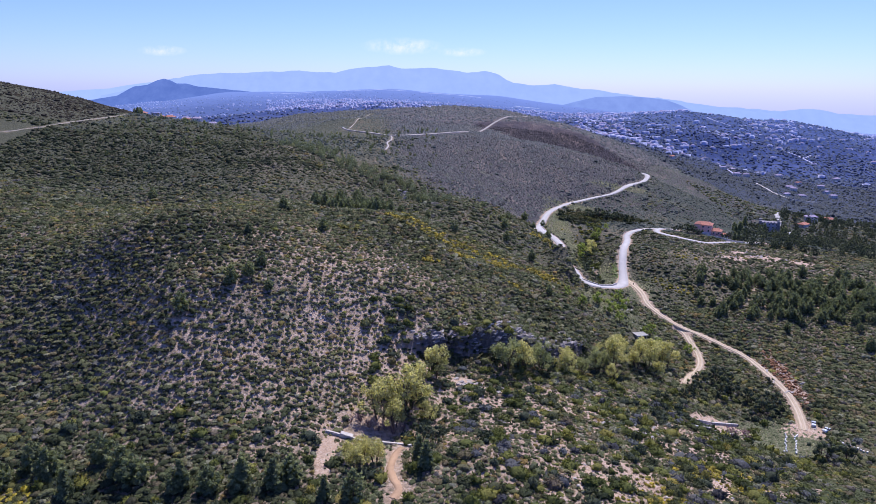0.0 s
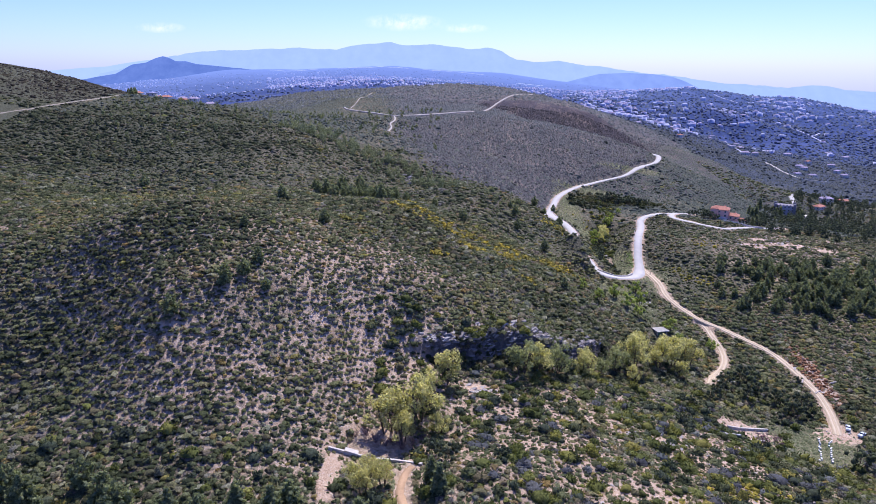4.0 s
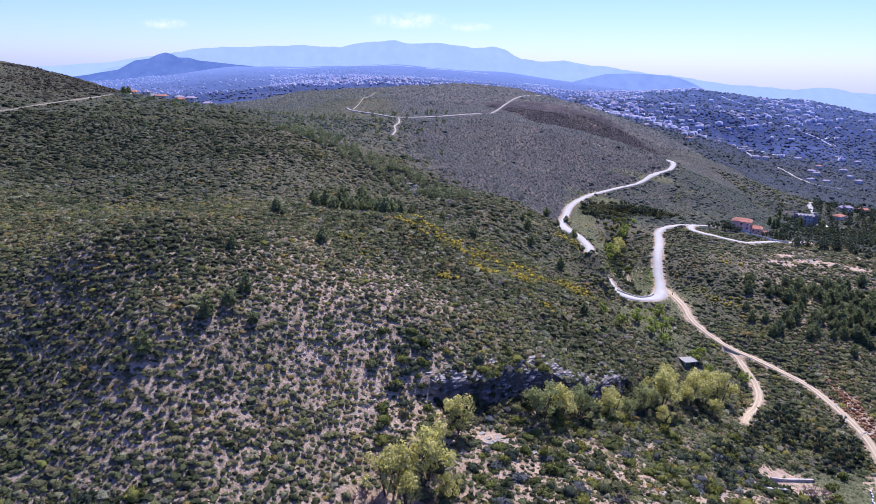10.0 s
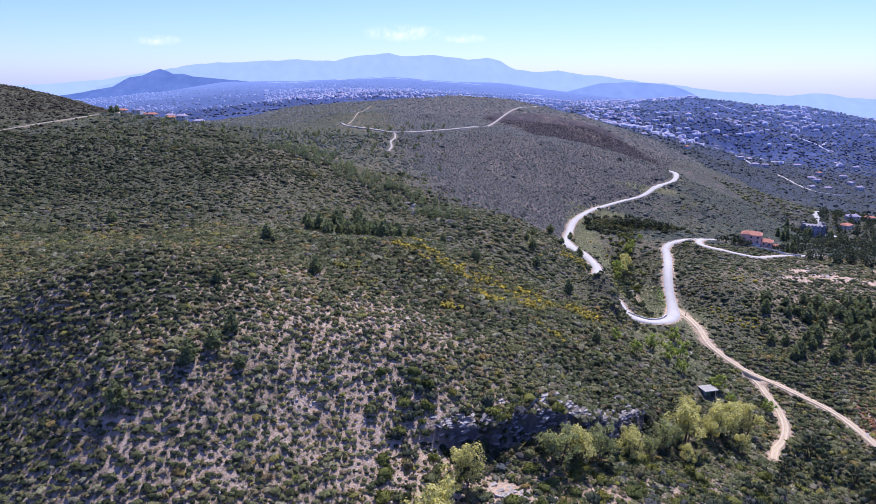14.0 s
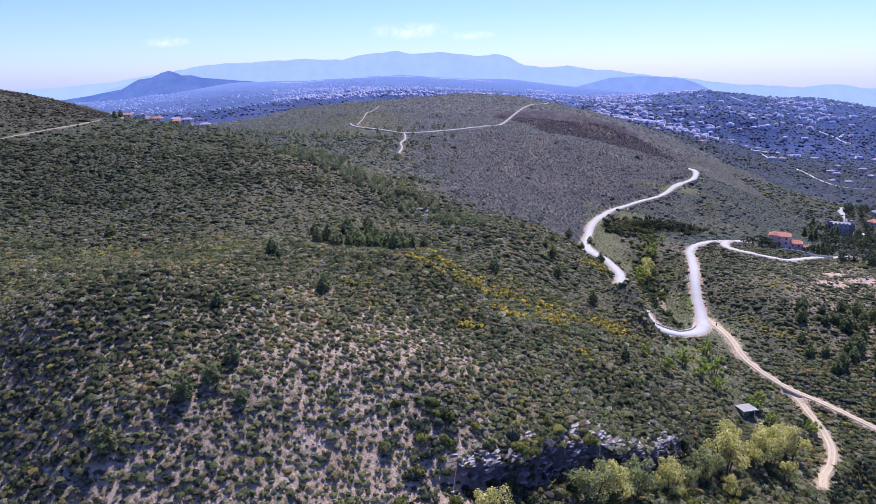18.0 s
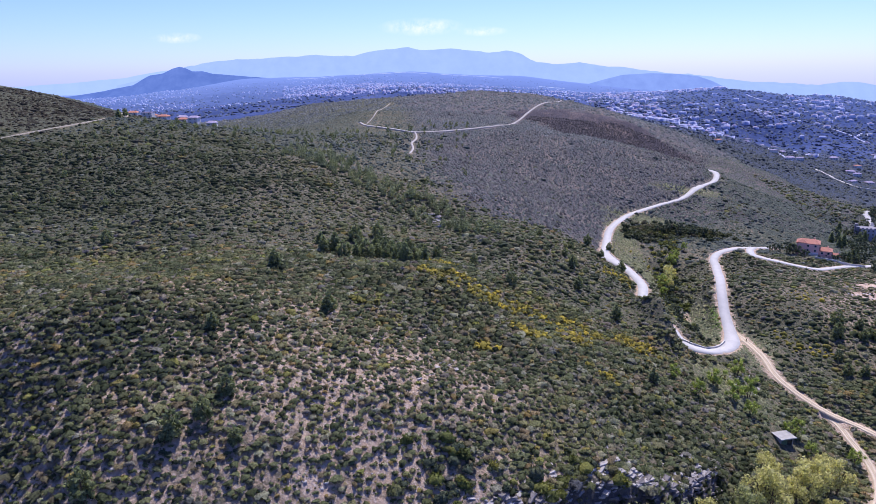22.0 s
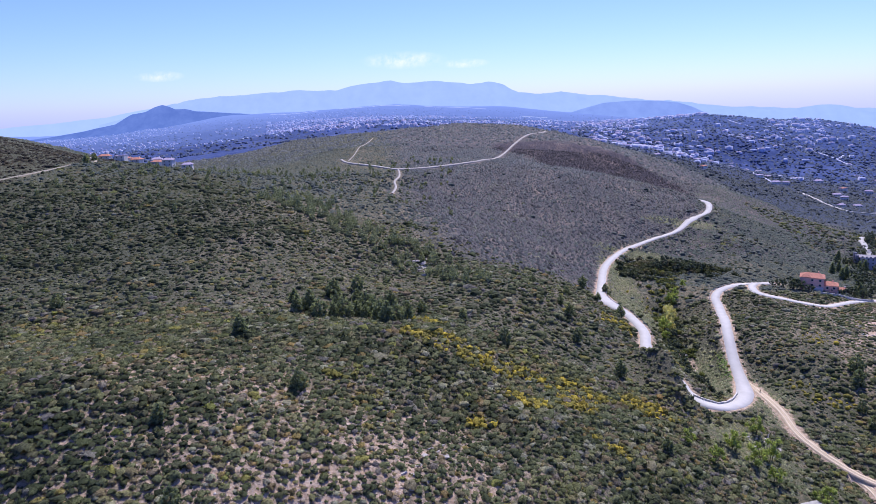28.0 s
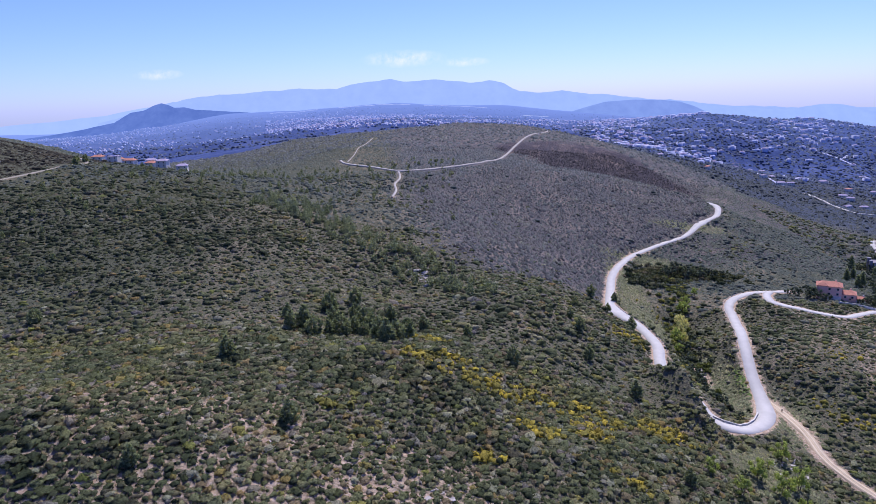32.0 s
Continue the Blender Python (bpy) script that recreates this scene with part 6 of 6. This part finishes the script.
for tx, ty in ((-8.5, -5.5), (8.5, -5.5), (8.5, 5.5), (-8.5, 5.5)):
    turret = part("turret", box(bmesh.new(), -1.3, 1.3, -1.3, 1.3, -4.0, 11.2, 0.08), grey.children[0].data.materials[0], grey, "square corner turret")
    turret.location = (tx, ty, 0)
for tx in (-4.5, -1.5, 1.5, 4.5):
    part("merlon", box(bmesh.new(), tx - 0.7, tx + 0.7, -5.7, -5.2, 9.45, 10.3, 0.04), grey.children[0].data.materials[0], grey)
house(378, 722, -10, 15, 8, 1, M_WALL, M_WALL, "low white house with a flat roof among garden trees", flat=True, deep=4, lift=0)
rs = random.Random(23)
for x, y, w in ((425, 772, 12), (452, 806, 13), (500, 850, 12), (882, 2060, 16), (740, 1709, 15), (687, 1554, 16), (717, 1572, 14), (863, 1712, 17), (849, 1589, 16), (762, 1459, 15), (1101, 1956, 17), (861, 1815, 16),
                (818, 2090, 16), (553, 1608, 14), (485, 1716, 15), (599, 1771, 16), (893, 1569, 16), (831, 1437, 15), (1097, 1859, 17), (700, 1290, 13), (655, 1262, 12), (730, 1380, 13), (790, 1340, 13), (690, 1640, 15)):
    house(x, y, rs.random() * 80 - 40, w, w * (0.6 + 0.2 * rs.random()), 1 + (rs.random() < 0.6), M_WALL, M_TILE if rs.random() < 0.12 else M_FARROOF, "pale hillside house among garden trees", flat=rs.random() < 0.3, deep=4, group="hillside houses")
for x, y in ((-352, 815), (-332, 806), (-313, 798), (-296, 806), (-281, 796), (-266, 804), (-340, 832), (-304, 824)):
    house(x, y, rs.random() * 60 - 30, 10, 8, 1 + (rs.random() < 0.5), M_WALL, M_TILE if rs.random() < 0.4 else M_FARROOF, "pale house behind the western ridge", flat=rs.random() < 0.3, deep=4, group="ridge houses", lift=1.6)


# ---- the towns on the plain ----
def town(name, label, places, seed, big=1.0):
    """Far houses, each with walls and a pitched roof, joined."""
    rs = np.random.RandomState(seed)
    v, f, m = [], [], []
    x, y = places[:, 0], places[:, 1]
    z = height(x, y)
    for px, py, pz in zip(x, y, z):
        w, d, h = rs.uniform(2.8, 6.4), rs.uniform(2.6, 5.0), rs.choice((2.5, 3.5, 6.0))
        w, d, h = w * big, d * big, h * (0.5 + 0.5 * big)
        a = rs.uniform(-0.7, 0.7)
        c, s = math.cos(a), math.sin(a)
        b = len(v)
        rise = rs.choice((0.3, 2.2, 2.6))
        for lx, ly, lz in ((-w, -d, -6), (w, -d, -6), (w, d, -6), (-w, d, -6), (-w, -d, h), (w, -d, h), (w, d, h), (-w, d, h), (-w * 0.5, 0, h + rise), (w * 0.5, 0, h + rise)):
            v.append((px + lx * c - ly * s, py + lx * s + ly * c, pz + lz))
        for q in ((0, 1, 5, 4), (1, 2, 6, 5), (2, 3, 7, 6), (3, 0, 4, 7)):
            f += [[b + q[0], b + q[1], b + q[2]], [b + q[0], b + q[2], b + q[3]]]
            m += [0, 0]
        f += [[b + 4, b + 5, b + 9], [b + 4, b + 9, b + 8], [b + 6, b + 7, b + 8], [b + 6, b + 8, b + 9], [b + 5, b + 6, b + 9], [b + 7, b + 4, b + 8]]
        m += [1 if rise > 1 and rs.rand() < 0.6 else 0] * 6
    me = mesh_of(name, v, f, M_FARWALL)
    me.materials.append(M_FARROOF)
    me.polygons.foreach_set("material_index", np.array(m, np.int32))
    return tagged(new(name, me), label, "houses", kind="stuff")


def sown(n, seed, fn):
    """n places from a rule that gives x, y for random numbers and says whether one is built on."""
    rs = np.random.RandomState(seed)
    return np.array([q for q in (fn(rs) for _ in range(n)) if q is not None])


def hill_town(rs):
    y = rs.uniform(1700, 3700)
    x = rs.uniform(0.20, 0.72) * y
    thick = fractal(np.array([x]), np.array([y]), 330, 91, 3)[0]
    near = np.clip((y - 1900) / 900, 0.35, 1)
    return (x, y) if rs.rand() < np.clip((thick - 0.44) * 6, 0.05, 1) * near else None


def strip_town(rs):
    y = rs.uniform(2350, 3500)
    x = rs.uniform(-0.25, 0.28) * y
    thick = fractal(np.array([x]), np.array([y]), 260, 95, 3)[0]
    return (x, y) if rs.rand() < np.clip((thick - 0.42) * 6, 0.05, 1) else None


def west_town(rs):
    y = 2300 + 1800 * rs.rand() ** 0.8
    x = (-0.42 + 0.2 * rs.normal()) * y
    thick = fractal(np.array([x]), np.array([y]), 260, 99, 3)[0]
    return (x, y) if rs.rand() < np.clip((thick - 0.42) * 5, 0.04, 1) else None


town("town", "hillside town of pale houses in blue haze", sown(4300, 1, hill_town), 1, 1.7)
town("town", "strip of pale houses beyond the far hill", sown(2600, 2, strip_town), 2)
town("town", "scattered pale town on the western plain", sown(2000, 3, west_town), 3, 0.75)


def far_trees(name, label, places, seed, smin, smax):
    rs = np.random.RandomState(seed)
    return scatter(name, label, places, rs.uniform(smin, smax, len(places)), 0.75, M_FARTREE, ROUGH[:3] + LOW[:4], seed)


# far foliage tinted blue to imitate haze, plus the distance emission
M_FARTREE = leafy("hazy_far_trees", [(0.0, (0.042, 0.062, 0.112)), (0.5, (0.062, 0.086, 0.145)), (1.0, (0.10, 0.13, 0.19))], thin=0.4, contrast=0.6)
mix_haze_glow(M_FARTREE.node_tree, M_FARTREE.node_tree.nodes["Principled BSDF"])
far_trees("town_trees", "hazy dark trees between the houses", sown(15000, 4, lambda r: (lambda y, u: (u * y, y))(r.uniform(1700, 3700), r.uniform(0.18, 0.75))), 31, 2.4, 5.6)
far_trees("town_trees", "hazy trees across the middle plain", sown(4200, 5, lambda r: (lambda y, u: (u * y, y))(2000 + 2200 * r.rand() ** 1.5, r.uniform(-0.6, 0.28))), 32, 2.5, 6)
# lowland foliage, its green pushed to blue for haze
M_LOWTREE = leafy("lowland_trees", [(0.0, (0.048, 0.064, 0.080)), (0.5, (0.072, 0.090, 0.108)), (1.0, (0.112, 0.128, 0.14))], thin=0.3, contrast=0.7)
spots = seeded(250, 1250, 660, 1900, 7.0, 35, lambda x, y: np.where(fieldness(x, y) > 0.2, 1.5 * fractal(x, y, 70, 44, 4) - 0.2, 0.0))
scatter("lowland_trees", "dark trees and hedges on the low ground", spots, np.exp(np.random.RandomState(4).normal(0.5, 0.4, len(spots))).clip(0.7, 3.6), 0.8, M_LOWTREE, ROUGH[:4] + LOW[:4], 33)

rows_ = [(500 + i * 13.0 + j * 5.0, 1720 + j * 15.0 - i * 3.0) for i in range(90) for j in range(48)]
rows_ = np.array([q for q in rows_ if 0.2 * q[1] < q[0] < 0.74 * q[1]])
rows_ = rows_[fractal(rows_[:, 0], rows_[:, 1], 210, 87, 2) > 0.42] + np.random.RandomState(8).normal(0, 1.2, (1, 2))
far_trees("orchard", "rows of orchard trees below the hillside town", rows_, 34, 2.0, 4.0)
spots = seeded(240, 1250, 640, 1720, 6.0, 36, lambda x, y: np.where(fieldness(x, y) > 0.08, 0.85, 0.0))
scatter("scrub", "grey-green scrub and weeds over the low ground", spots, np.exp(np.random.RandomState(6).normal(0.45, 0.4, len(spots))).clip(0.7, 3.5), 0.7, M_LOWTREE, LOW, 37)

# pale lanes on the plain, and glasshouses whose paleness is emission
for label, pts, w in (("pale street lined with houses below the town", [(760, 1900), (747, 1860), (727, 1742), (700, 1630), (687, 1540)], 5), ("pale lane at the edge of the town", [(500, 2060), (560, 2120), (640, 2190), (720, 2265)], 6),
                      ("pale street across the hillside town", [(920, 2279), (1037, 2379), (1178, 2477)], 6), ("long pale road down the slope", [(1150, 2320), (1161, 2252), (1178, 2200), (1179, 2122)], 6),
                      ("pale country lane on the low ground", [(661, 1415), (640, 1330), (625, 1264), (631, 1203), (686, 1215)], 3.5), ("pale forked lane on the slope", [(1178, 2200), (1205, 2222), (1239, 2263)], 7),
                      ("pale upper street", [(1015, 2613), (1037, 2565), (1068, 2518)], 6), ("pale lane among the villas", [(396, 766), (403, 786), (410, 806), (424, 826), (447, 850)], 5)):
    c = smooth_line(pts, 8.0)
    z = height(c[:, 0], c[:, 1])
    v, f = ribbon(np.c_[c, z], w / 2, 1.2)
    tagged(new("road", mesh_of("road", v, f, M_FARWALL if pts[0][1] > 1700 else M_ROAD)), label, "road", kind="structure")
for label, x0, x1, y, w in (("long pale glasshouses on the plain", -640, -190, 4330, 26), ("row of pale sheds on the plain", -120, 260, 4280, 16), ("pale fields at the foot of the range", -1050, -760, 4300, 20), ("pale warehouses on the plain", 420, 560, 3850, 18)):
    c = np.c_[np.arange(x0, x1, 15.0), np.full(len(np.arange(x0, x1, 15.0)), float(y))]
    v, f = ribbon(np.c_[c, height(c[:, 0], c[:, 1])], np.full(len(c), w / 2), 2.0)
    tagged(new("backdrop_sheds", mesh_of("backdrop_sheds", v, f, M_PALE_GLOW)), label, "sheds", kind="structure")
